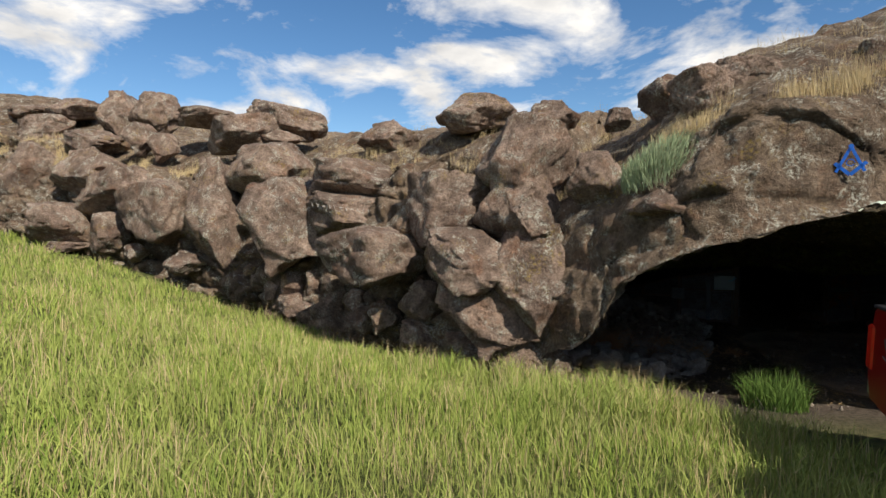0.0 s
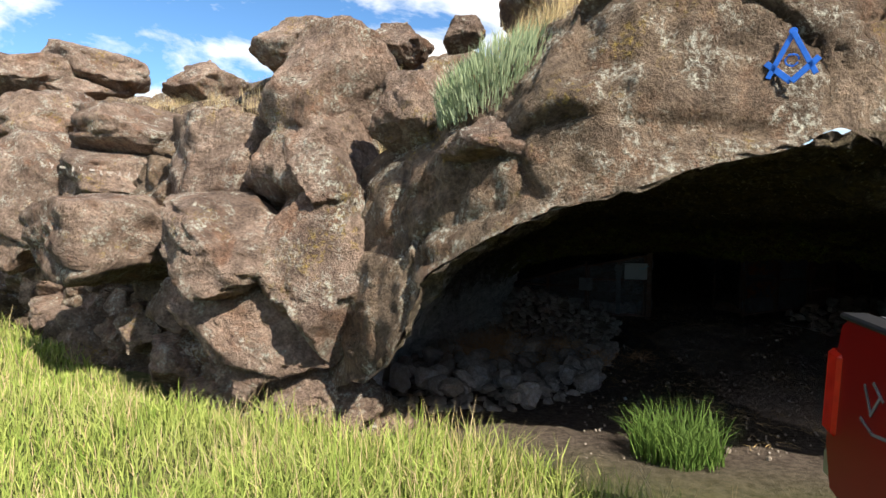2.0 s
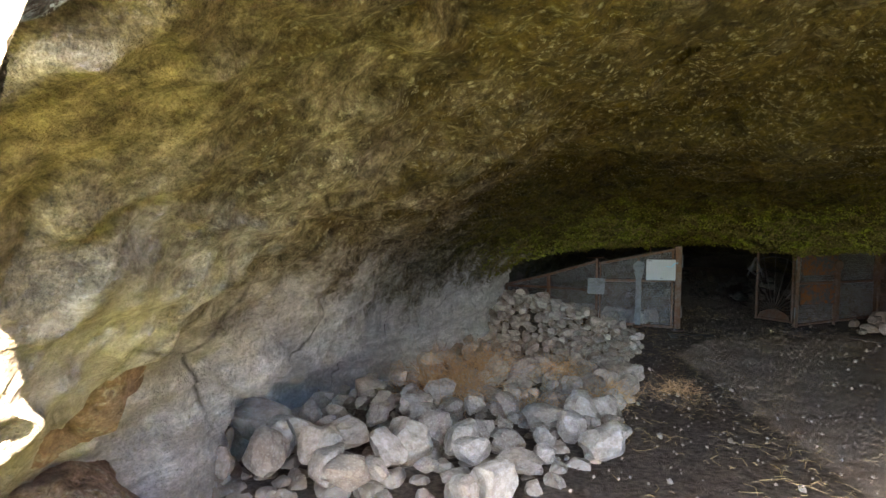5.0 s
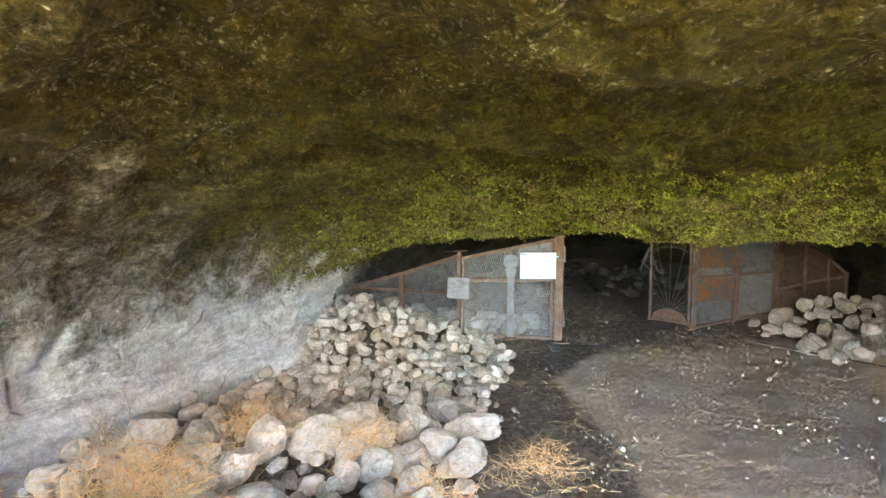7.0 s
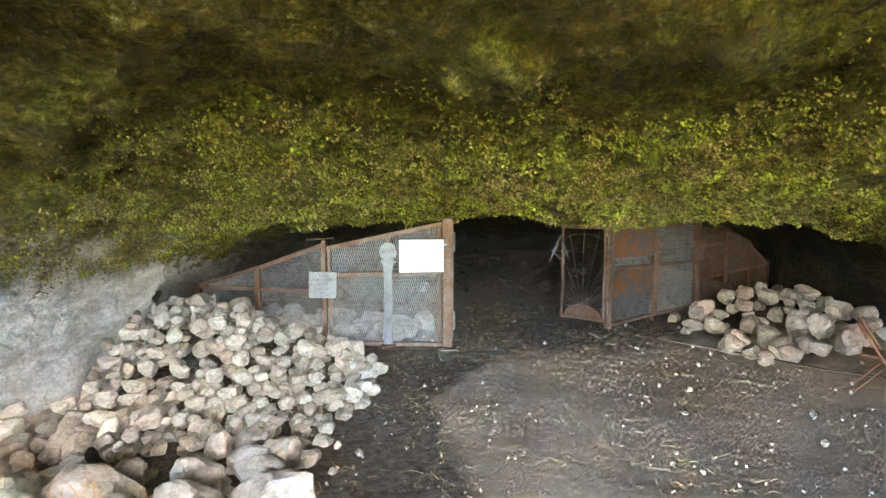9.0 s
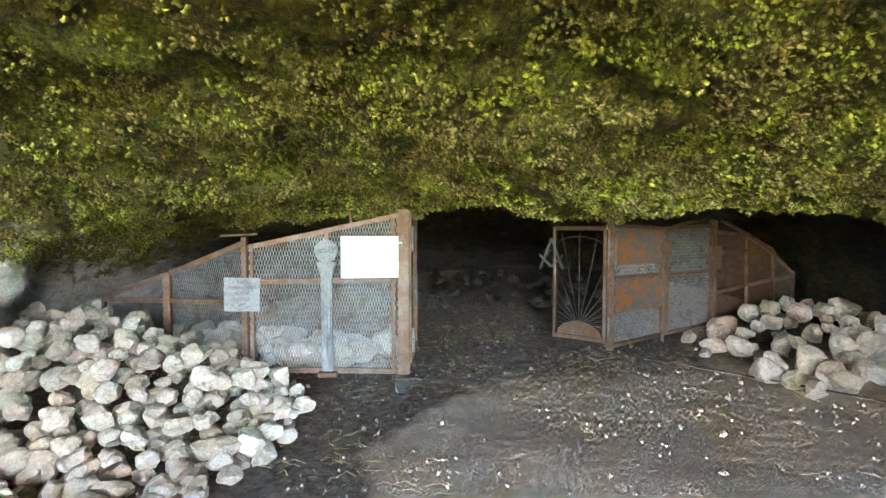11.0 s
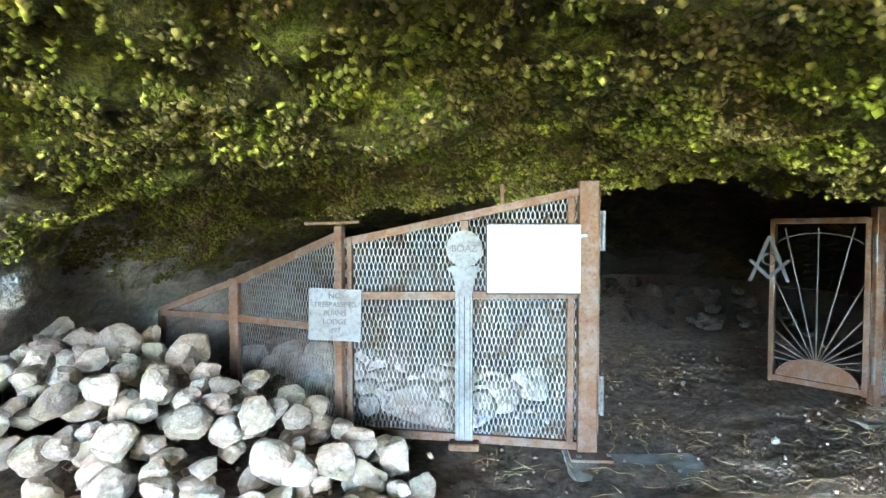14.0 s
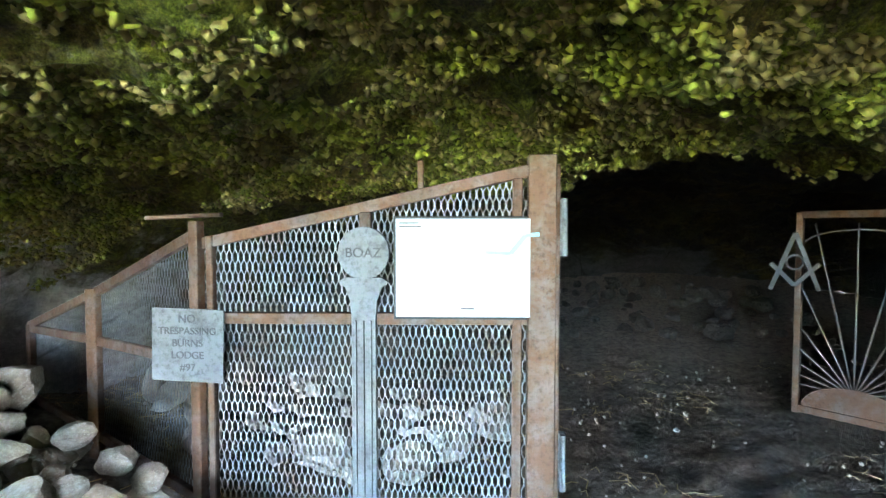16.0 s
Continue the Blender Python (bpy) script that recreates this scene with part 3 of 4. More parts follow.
SLABS = [(-1.72, 1.28, 1.85, 1.35, 1.7, 12), (-1.95, 1.75, 2.9, 1.2, 1.2, 5), (-7.02, 4.8, 2.59, 2.35, 2.03, 20), (-5.4, 4.66, 3.57, 2.3, 1.01, 5), (-5.62, 4.41, 2.91, 2.32, 0.87, 8), (-4.48, 2.49, 2.06, 1.83, 1.1, 4), (-3.19, 2.58, 2.93, 1.59, 1.39, 0),
         (-2.75, 1.45, 2.08, 1.55, 0.98, 18), (-1.93, 2.07, 3.7, 1.48, 1.48, 5), (-1.77, 1.17, 2.76, 0.71, 0.54, 35), (-0.87, 1.1, 3.36, 0.73, 0.77, -10), (-0.11, 0.09, 2.92, 0.98, 0.49, -8),
         (0.15, 0.31, 3.37, 0.72, 0.47, -12)]
RIM = [(-2.86, 4.84, 5.02, 1.66, 0.85, 8), (-1.23, 3.79, 4.79, 0.98, 0.55, 5), (-0.37, 2.01, 4.39, 0.47, 0.36, -10), (0.6, 2.5, 4.75, 0.96, 0.8, 10),
       (0.72, 1.38, 4.66, 0.82, 0.74, -15), (1.39, 1.5, 4.82, 0.99, 0.63, 8), (2.22, 1.44, 4.7, 0.73, 0.46, 4), (3.06, 1.22, 4.94, 0.56, 0.68, 0), (1.39, 0.8, 4.17, 0.91, 0.53, 0),
       (2.46, 0.89, 4.42, 0.53, 0.68, 0), (-5, 6.3, 4.75, 1.5, 0.8, -6)]
FOOT = [(-1.62, 1.25, 0.5, 0.9, 0.7, 4), (-1.25, 1.35, 0.25, 0.7, 0.5, 8), (-2.05, 1.3, 0.75, 0.9, 0.7, 6), (-3.58, 2.1, 1.32, 0.67, 0.72, 10), (-2.37, 1.52, 1.32, 1.77, 1.24, 14), (-6.95, 4.82, 1.28, 0.64, 0.57, 0), (-6.35, 4.47, 1.38, 0.33, 0.52, 0), (-5.78, 4.15, 1.38, 0.54, 0.42, 0),
        (-7.54, 5.16, 1.14, 0.59, 0.53, 5), (-6.72, 4.63, 0.82, 1.07, 0.53, 4), (-5.75, 4.13, 1.02, 0.48, 0.66, 0), (-5.13, 3.53, 1.07, 0.51, 0.51, 10), (-4.88, 3.14, 0.8, 0.65, 0.49, 20),
        (-4.41, 2.73, 0.97, 0.52, 0.62, 20), (-3.61, 2.12, 0.71, 0.82, 0.58, 8), (-3.25, 1.81, 0.41, 0.65, 0.37, 5), (-2.65, 1.45, 0.46, 0.58, 0.33, 0), (-2.11, 1.07, 0.56, 0.67, 0.32, 0),
        (-2.79, 1.76, 0.74, 0.83, 0.32, 10)]
for rocks, what in ((FAR_ROCKS, "dark brown basalt block in the distant cliff"), (SLABS, "lichen-mottled brown basalt slab jutting from the cliff"),
                    (RIM, "rounded brown boulder on the cliff rim among dry grass"), (FOOT, "pinkish brown block at the foot of the cliff")):
    for k, (x, y, z, sx, sz, tilt) in enumerate(rocks):
        boulder(x, y, z, sx, sz, k + len(what), tilt, what)
# ---- rubble stones ----
STONES = [boulder_mesh("rubble_stone", 101 + k, M_STONE, 0.2, 3, 20, 0.4) for k in range(9)]
for me in STONES:
    me.polygons.foreach_set("use_smooth", [False] * len(me.polygons))


def stone(x, y, z, s, k, rng, label, group, flat=0.75):
    ob = new("rubble_stone", STONES[k % 9])
    ob.matrix_world = pose(x, y, z, rng.uniform(-25, 25), rng.uniform(-25, 25), rng.uniform(0, 360)) @ Matrix.Diagonal((s * rng.uniform(1.0, 1.5), s, s * rng.uniform(flat, flat + 0.3), 1))
    return tagged(ob, label, "stone", group)


def inside_poly(x, y, poly):
    c = False
    for (x0, y0), (x1, y1) in zip(poly, poly[1:] + poly[:1]):
        if (y0 > y) != (y1 > y) and x < (x1 - x0) * (y - y0) / (y1 - y0) + x0:
            c = not c
    return c


def rubble(poly, step, sizes, seed, height, label, group, joined=False, mat=M_STONE):
    rng = random.Random(seed)
    lot = []
    x0, x1 = min(p[0] for p in poly), max(p[0] for p in poly)
    y0, y1 = min(p[1] for p in poly), max(p[1] for p in poly)
    k = 0
    y = y0
    while y < y1:
        x = x0
        while x < x1:
            px, py = x + rng.uniform(-0.4, 0.4) * step, y + rng.uniform(-0.4, 0.4) * step
            if inside_poly(px, py, poly):
                s = rng.choice(sizes) * rng.uniform(0.8, 1.25)
                h = height(px, py)
                lot.append(stone(px, py, float(ground_z(px, py)) + h + s * 0.22, s, k, rng, label, group))
                k += 1
            x += step
        y += step
    if joined:
        vs, fs = [], []
        for o in lot:
            base = len(vs)
            vs += [o.matrix_basis @ v.co for v in o.data.vertices]
            fs += [tuple(i + base for i in f.vertices) for f in o.data.polygons]
            bpy.data.objects.remove(o)
        tagged(mesh_object("rubble_stones", vs, fs, mat), label, "stones", kind="stuff")
    return k



def left_height(x, y):
    return 0.05 + 0.46 * float(smooth(8.4, 10.6, y)) * float(smooth(4.9, 3.1, x)) + 0.2 * float(smooth(1.5, -0.5, x)) * float(smooth(9.5, 8.0, y))


FRONT_PILE = [(-1.9, 2.5), (0.6, 2.6), (1.75, 3.9), (3.35, 7.7), (3.45, 8.3), (0.0, 8.3), (-0.5, 6.8), (-1.2, 5.6), (-2.6, 4.2)]
BACK_PILE = [(3.45, 8.35), (4.25, 9.7), (4.0, 10.35), (3.5, 10.62), (2.0, 11.6), (0.9, 11.7), (-0.2, 9.0), (-0.6, 8.35)]
rubble(BACK_PILE, 0.225, (0.145, 0.175, 0.205, 0.25), 6, left_height, "pale angular rubble stone stacked against the fence", "rubble heap along the cave wall")
rubble(BACK_PILE, 0.2, (0.17, 0.2), 16, lambda x, y: left_height(x, y) * 0.8 - 0.05, "pale rubble stones filling the heap by the fence", "", True)
rubble(FRONT_PILE, 0.25, (0.17, 0.22), 15, lambda x, y: -0.05, "pale rubble stones filling the heap by the wall", "", True)
rubble(FRONT_PILE, 0.385, (0.19, 0.25, 0.31, 0.4), 5, left_height, "pale grey-brown rubble stone heaped along the cave wall", "rubble heap along the cave wall")
RIGHT_PILE = [(8.9, 9.2), (10.0, 8.6), (11.6, 9.0), (13.2, 11.6), (13.0, 12.6), (9.6, 11.6)]
rubble(RIGHT_PILE, 0.42, (0.21, 0.28, 0.37), 8, lambda x, y: 0.02 + 0.3 * float(smooth(9.5, 12.5, x)), "grey-brown rubble stone strewn before the far fence", "rubble heap by the far fence")
INNER_PILE = [(4.2, 11.2), (5.1, 11.0), (5.5, 12.6), (3.0, 13.6), (2.2, 12.9)]
rubble(INNER_PILE, 0.36, (0.3, 0.4), 9, lambda x, y: 0.1, "grey rubble stone behind the steel mesh", "", True)
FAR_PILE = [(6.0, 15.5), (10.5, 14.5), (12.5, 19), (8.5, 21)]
rubble(FAR_PILE, 0.6, (0.16, 0.22, 0.34), 10, lambda x, y: 0.0, "grey stones on the inner cave floor, coloured dark for the dimness", "", True, M_DIMMED_STONE)

# ---- fences and gate ----


def expanded_mesh(bm, a, b, z0a, z0b, z1a, z1b, dx=0.0148, dz=0.0245, w=0.0078):
    """Expanded metal between two uprights: bars that zigzag from floor to rail."""
    a, b = Vector(a), Vector(b)
    along = (b - a)
    L = along.length
    along.normalize()
    side = Vector((-along.y, along.x, 0))
    n = int(L / dx)
    for i in range(n):
        u0 = (i + 0.5) * dx
        f = u0 / L
        lo, hi = z0a + (z0b - z0a) * f, z1a + (z1b - z1a) * f
        k0, k1 = int(math.ceil(lo / dz)), int(math.floor(hi / dz))
        prev = None
        for k in range(k0, k1 + 1):
            s = 1 if (k // 2 + i) % 2 else -1
            c = a + along * (u0 + s * dx * 0.40)
            p = Vector((c.x, c.y, k * dz))
            q = [bm.verts.new(p + along * (e * w / 2) + side * (g * 0.0006)) for e, g in ((-1, 1), (1, -1))]
            if prev:
                bm.faces.new((prev[0], prev[1], q[1], q[0]))
            prev = q


def fence_panel(thing, a, b, z0a, z0b, z1a, z1b, mids=(), mesh=True, weave=M_MESH, mat=M_FRAME, w=0.055, top=True):
    """A framed bay of the fence with its rails, and expanded metal behind them."""
    a, b = Vector((*a, 0)), Vector((*b, 0))
    side = Vector((-(b - a).y, (b - a).x, 0)).normalized() * 0.02
    for z, zz, nm in [(z0a, z0b, "bottom_rail")] + ([(z1a, z1b, "top_rail")] if top else []) + [(m0, m1, "mid_rail") for m0, m1 in mids]:
        bm = bmesh.new()
        bar(bm, a + Vector((0, 0, z)), b + Vector((0, 0, zz)), w, 0.035)
        part(nm, bm, mat, thing)
    if mesh:
        bm = bmesh.new()
        expanded_mesh(bm, a + side, b + side, z0a, z0b, z1a, z1b)
        part("expanded_metal", bm, weave, thing)


def upright(thing, x, y, z0, z1, w=0.06, d=0.05, mat=M_FRAME, rz=0, name="post"):
    bm = bmesh.new()
    box(bm, pose(x, y, (z0 + z1) / 2, 0, 0, rz), w, d, z1 - z0, 0.005)
    return part(name, bm, mat, thing)


def text_part(body, size, m, material, thing, name="lettering"):
    c = bpy.data.curves.new(name, "FONT")
    c.body, c.size, c.align_x, c.align_y, c.extrude = body, size, "CENTER", "CENTER", 0.0015
    tmp = bpy.data.objects.new(name, c)
    scene.collection.objects.link(tmp)
    me = bpy.data.meshes.new_from_object(tmp.evaluated_get(bpy.context.evaluated_depsgraph_get()))
    bpy.data.objects.remove(tmp)
    me.materials.clear()
    me.materials.append(material)
    ob = new(name, me)
    ob.matrix_world = m
    if thing:
        ob.parent = thing
    return ob


EA, EB, EP = (1.80, 12.5), (3.61, 10.84), (5.17, 10.47)
P1 = (2.70, 11.66)


def left_fence():
    f = empty("fence", (0, 0, 0), "rusted angle-iron fence with expanded steel mesh beside the gate", "fence")
    fence_panel(f, EA, P1, -0.36, -0.36, 0.19, 0.53, [(0.17, 0.235)])
    fence_panel(f, P1, EB, -0.36, -0.42, 0.53, 0.92, [(0.235, 0.27)])
    fence_panel(f, EB, EP, -0.42, -0.46, 0.86, 1.20, [(0.50, 0.53)])
    upright(f, EA[0] + 0.02, EA[1] - 0.02, -0.5, 0.20, 0.05, 0.05, rz=-33)
    upright(f, P1[0], P1[1] - 0.02, -0.5, 0.56, 0.085, 0.05, rz=-23)
    upright(f, EB[0] - 0.02, EB[1] - 0.01, -0.5, 0.97, 0.06, 0.05, rz=-30)
    upright(f, EB[0] + 0.05, EB[1] - 0.02, -0.5, 0.90, 0.035, 0.04, rz=-12)
    upright(f, EP[0] + 0.02, EP[1], -0.55, 1.26, 0.125, 0.08, rz=-10, name="gate_post")
    upright(f, EP[0] - 0.085, EP[1] + 0.02, -0.46, 1.16, 0.045, 0.04, rz=-12)
    bm = bmesh.new()
    box(bm, pose(EP[0] + 0.02, EP[1] - 0.06, -0.50, 0, 0, -12), 0.26, 0.2, 0.02, 0.004)
    plate = part("base_plate", bm, M_FRAME, f)
    for dx in (-0.07, 0.13):
        bm = bmesh.new()
        bmesh.ops.create_cone(bm, cap_ends=True, segments=6, radius1=0.016, radius2=0.016, depth=0.02, matrix=pose(EP[0] + dx, EP[1] - 0.11, -0.484))
        part("bolt", bm, M_PLATE, plate)
    # a flat bar hanging down to the rail from the rock
    upright(f, 4.66, 10.62, 1.10, 1.25, 0.03, 0.012, rz=-12, name="hanger")
    bm = bmesh.new()
    bar(bm, (3.36, 10.84, 0.985), (3.72, 10.80, 1.0), 0.02, 0.04)
    part("cap_strip", bm, M_FRAME, f)
    return f


left_fence()


def no_trespass_plate():
    t = empty("metal_sign", (3.56, 10.78, 0.38), "grey galvanised plate cut with no trespassing wording", "sign", rz=-12)
    bm = bmesh.new()
    box(bm, pose(0, 0, 0, 0, 1.5, 0), 0.36, 0.008, 0.35, 0.002)
    part("plate", bm, M_PLATE, t)
    for k, (w, s) in enumerate((("NO", 0.055), ("TRESPASSING", 0.048), ("BURNS", 0.05), ("LODGE", 0.05), ("#97", 0.05))):
        text_part(w, s, pose(0, -0.006, 0.125 - 0.058 * k, 90, 0, 0), M_INK, t)


no_trespass_plate()


def column_sign():
    t = empty("column_sign", (4.40, 10.57, -0.45), "pale steel cut-out column with round BOAZ head", "sign", rz=-12)
    bm = bmesh.new()
    box(bm, pose(0, 0, 0.53, 0, 0, 0), 0.115, 0.02, 1.02, 0.004)
    for e in (-0.035, 0.0, 0.035):
        box(bm, pose(e, -0.014, 0.50, 0, 0, 0), 0.008, 0.01, 0.94, 0.002)
    part("shaft", bm, M_PLATE, t)
    bm = bmesh.new()
    pts = [(-0.058, 1.0), (-0.062, 1.06), (-0.085, 1.12), (-0.115, 1.145), (-0.085, 1.165), (0.085, 1.165), (0.115, 1.145), (0.085, 1.12), (0.062, 1.06), (0.058, 1.0)]
    fr = [bm.verts.new((x, -0.012, z)) for x, z in pts]
    bk = [bm.verts.new((x, 0.012, z)) for x, z in pts]
    bm.faces.new(fr)
    bm.faces.new(bk[::-1])
    for i in range(len(pts)):
        j = (i + 1) % len(pts)
        bm.faces.new((fr[i], fr[j], bk[j], bk[i]))
    part("capital", bm, M_PLATE, t)
    bm = bmesh.new()
    bmesh.ops.create_cone(bm, cap_ends=True, segments=40, radius1=0.118, radius2=0.118, depth=0.022, matrix=pose(0, 0, 1.275, 90, 0, 0))
    part("disc", bm, M_PLATE, t)
    text_part("BOAZ", 0.062, pose(0, -0.014, 1.275, 90, 0, 0), M_INK, t)
    bm = bmesh.new()
    box(bm, pose(0, 0, -0.01, 0, 0, 0), 0.2, 0.1, 0.05, 0.01)
    part("foot", bm, M_FRAME, t)
    upright(t, 0, 0.04, 0.0, 1.46, 0.055, 0.03)


column_sign()


def white_board():
    t = empty("notice_board", (4.86, 10.49, 0.76), "white notice board in a thin black frame", "notice board", rz=-8)
    bm = bmesh.new()
    box(bm, Matrix.Identity(4), 0.66, 0.012, 0.46, 0.002)
    part("frame", bm, M_BLACK, t)
    bm = bmesh.new()
    box(bm, pose(0, -0.008, 0), 0.636, 0.008, 0.436)
    part("sheet", bm, M_WHITE, t, "glossy white printed sheet")
    bm = bmesh.new()
    for a, b, w in (((0.08, 0.07), (0.19, 0.065), 0.014), ((0.19, 0.065), (0.255, 0.145), 0.022), ((0.255, 0.145), (0.315, 0.15), 0.016)):
        bar(bm, (a[0], -0.0135, a[1]), (b[0], -0.0135, b[1]), w, 0.002, 0)
    part("printed_line", bm, M_SKYINK, t)
    bm = bmesh.new()
    for x, z, w in ((-0.26, 0.20, 0.09), (-0.255, 0.185, 0.1), (0.0, -0.18, 0.06)):
        box(bm, pose(x, -0.0135, z), w, 0.002, 0.007)
    part("print_bar", bm, M_INK, t)


white_board()

GA, GB = Vector((8.38, 11.62, 0)), Vector((7.93, 12.27, 0))


def gate_leaf(name, a, b, z0, z1, fan=True):
    g = empty(name, (0, 0, 0), "rusty steel gate leaf standing open, bars fanned out from its foot" if fan else "rusty steel gate leaf swung open edge-on", "gate", "gate leaves")
    d = (b - a).normalized()
    rz = math.degrees(math.atan2(d.y, d.x))
    L = (b - a).length
    for p, nm in ((a, "hinge_stile"), (b, "lock_stile")):
        upright(g, p.x, p.y, z0, z1, 0.05, 0.05, rz=rz, name=nm)
    for z, nm in ((z0 + 0.04, "bottom_rail"), (z1 - 0.02, "top_rail")):
        bm = bmesh.new()
        bar(bm, a + Vector((0, 0, z)), b + Vector((0, 0, z)), 0.06, 0.045)
        part(nm, bm, M_FRAME, g)
    foot = (a + b) / 2 + Vector((0, 0, z0 + 0.12))
    bm = bmesh.new()
    ring = [(math.cos(t) * L * 0.45, math.sin(t) * 0.22) for t in np.linspace(0, math.pi, 14)]
    fr = [bm.verts.new(foot + d * x + Vector((-d.y, d.x, 0)) * 0.012 + Vector((0, 0, z - 0.06))) for x, z in ring]
    bk = [bm.verts.new(foot + d * x - Vector((-d.y, d.x, 0)) * 0.012 + Vector((0, 0, z - 0.06))) for x, z in ring]
    bm.faces.new(fr)
    bm.faces.new(bk[::-1])
    for i in range(14):
        j = (i + 1) % 14
        bm.faces.new((fr[i], fr[j], bk[j], bk[i]))
    part("half_disc", bm, M_FRAME, g)
    for k in range(15 if fan else 0):
        t = math.radians(12 + 156 * k / 14)
        reach = (z1 - z0 - 0.22) if abs(math.cos(t)) < 0.26 else min((z1 - z0 - 0.22) * 0.99, L * 0.47 / max(0.05, abs(math.cos(t))) * 1.0)
        reach = min(reach / max(math.sin(t), 0.1) if reach > 1.2 else reach, L * 0.48 / max(abs(math.cos(t)), 0.01), (z1 - z0 - 0.2) / math.sin(t))
        bm = bmesh.new()
        rod(bm, foot + Vector((0, 0, 0.1)), foot + Vector((0, 0, 0.05)) + d * math.cos(t) * reach + Vector((0, 0, math.sin(t) * reach * 0.97)), 0.009)
        part("fan_bar", bm, M_BAR, g)
    bm = bmesh.new()
    for i in range(10):
        t0, t1 = math.radians(20 + 14 * i), math.radians(34 + 14 * i)
        zz = z1 - 0.30 - z0
        c = (a + b) / 2
        rod(bm, c + d * math.cos(t0) * L * 0.48 + Vector((0, 0, z0 + zz + 0.16 * math.sin(t0))), c + d * math.cos(t1) * L * 0.48 + Vector((0, 0, z0 + zz + 0.16 * math.sin(t1))), 0.009)
    part("arch_bar", bm, M_BAR, g)
    for z in (z0 + 0.26, z1 - 0.28):
        bm = bmesh.new()
        box(bm, pose(a.x - d.y * -0.03, a.y - d.x * 0.045, z, 0, 0, rz), 0.035, 0.05, 0.26, 0.004)
        rod(bm, (a.x + 0.03, a.y - 0.05, z - 0.13), (a.x + 0.03, a.y - 0.05, z + 0.13), 0.014, 8)
        part("hinge", bm, M_PLATE, g, "grey steel hinge")
    return g


gate_leaf("gate", GA, GB, -0.62, 1.06)
gate_leaf("gate", Vector((5.27, 10.53, 0)), Vector((5.52, 11.32, 0)), -0.40, 1.22, False)


def gate_emblem():
    t = empty("gate_emblem", (7.83, 12.20, 0.62), "black wrought-iron dividers and square emblem on the gate", "emblem", rz=-30)
    bm = bmesh.new()
    for a, b in (((0, 0.27), (-0.17, -0.2)), ((0, 0.27), (0.17, -0.2)), ((-0.17, 0.02), (0, -0.16)), ((0, -0.16), (0.17, 0.02))):
        bar(bm, (a[0], 0, a[1]), (b[0], 0, b[1]), 0.035, 0.012, 0.002)
    for k in range(12):
        t0, t1 = k * math.pi / 6, (k + 1) * math.pi / 6
        bar(bm, (0.06 * math.cos(t0), 0, 0.03 + 0.06 * math.sin(t0)), (0.06 * math.cos(t1), 0, 0.03 + 0.06 * math.sin(t1)), 0.015, 0.012, 0)
    part("strap", bm, M_BLACK, t)


gate_emblem()


def right_fence():
    f = empty("fence", (0, 0, 0), "rusted fence with orange panels and steel mesh, stepping down", "fence")
    a, d = Vector((8.45, 11.60, 0)), Vector((0.967, 0.253, 0))
    P = lambda k: tuple((a + d * k)[:2])
    upright(f, *P(0), -0.75, 1.16, 0.08, 0.08, name="gate_post")
    z0 = -0.66
    fence_panel(f, P(0.03), P(1.15), z0, -0.60, 1.08, 1.03, [(0.32, 0.33)])
    fence_panel(f, P(1.15), P(2.45), -0.6, -0.55, 1.03, 1.08, [(0.32, 0.33)])
    fence_panel(f, P(2.45), P(3.45), -0.55, -0.5, 0.98, 0.90, [(-0.05, 0.02), (0.62, 0.64)], weave=M_FRAME)
    fence_panel(f, P(3.45), P(4.3), -0.5, -0.45, 0.90, 0.55, [(0.02, 0.08)], weave=M_FRAME)
    fence_panel(f, P(4.3), P(5.0), -0.45, -0.4, 0.55, 0.15, [(0.08, 0.1)], weave=M_FRAME)
    for k, z in ((1.15, 1.06), (2.40, 1.22), (2.50, 1.22), (3.45, 0.95), (4.3, 0.6), (5.0, 0.2)):
        upright(f, *P(k), -0.7, z, 0.06, 0.05, rz=14)
    bm = bmesh.new()
    bar(bm, (*P(1.4), 1.06), (*P(2.45), 1.24), 0.05, 0.03)
    bar(bm, (*P(2.45), 1.24), (*P(4.3), 0.62), 0.05, 0.03)
    part("brace", bm, M_FRAME, f)
    side = Vector((0.253, -0.967, 0)) * 0.03
    for z, h in ((0.76, 0.5), (0.06, 0.46)):
        bm = bmesh.new()
        c = a + d * 0.60 + side + Vector((0, 0, z))
        box(bm, Matrix.Translation(c) @ pose(0, 0, 0, 0, 0, 14.7), 1.02, 0.008, h, 0.002)
        part("panel", bm, M_ORANGE, f, "rust-orange and grey stained steel panel")
    bm = bmesh.new()
    c = a + d * 1.18 + side * 1.6
    box(bm, Matrix.Translation(c + Vector((0, 0, 0.1))) @ pose(0, 0, 0, 0, 0, 14.7), 0.12, 0.012, 1.4, 0.003)
    bmesh.ops.create_cone(bm, cap_ends=True, segments=28, radius1=0.13, radius2=0.13, depth=0.016, matrix=Matrix.Translation(c + Vector((0, 0, 0.72))) @ pose(0, 0, 0, 0, 0, 14.7) @ pose(0, 0, 0, 90, 0, 0))
    part("column_cutout", bm, M_FRAME, f, "rusty column cut-out with a round head")
    bm = bmesh.new()
    box(bm, Matrix.Translation(a + d * 2.42 + side * 1.7 + Vector((0, 0, 0.55))) @ pose(0, 0, 0, 0, 0, 14.7), 0.36, 0.008, 0.38, 0.002)
    part("plate", bm, M_FRAME, f)


right_fence()


def sill(name, x, y, z, sx, sy, rz, label):
    bm = bmesh.new()
    box(bm, Matrix.Identity(4), sx, sy, 0.10, 0.03)
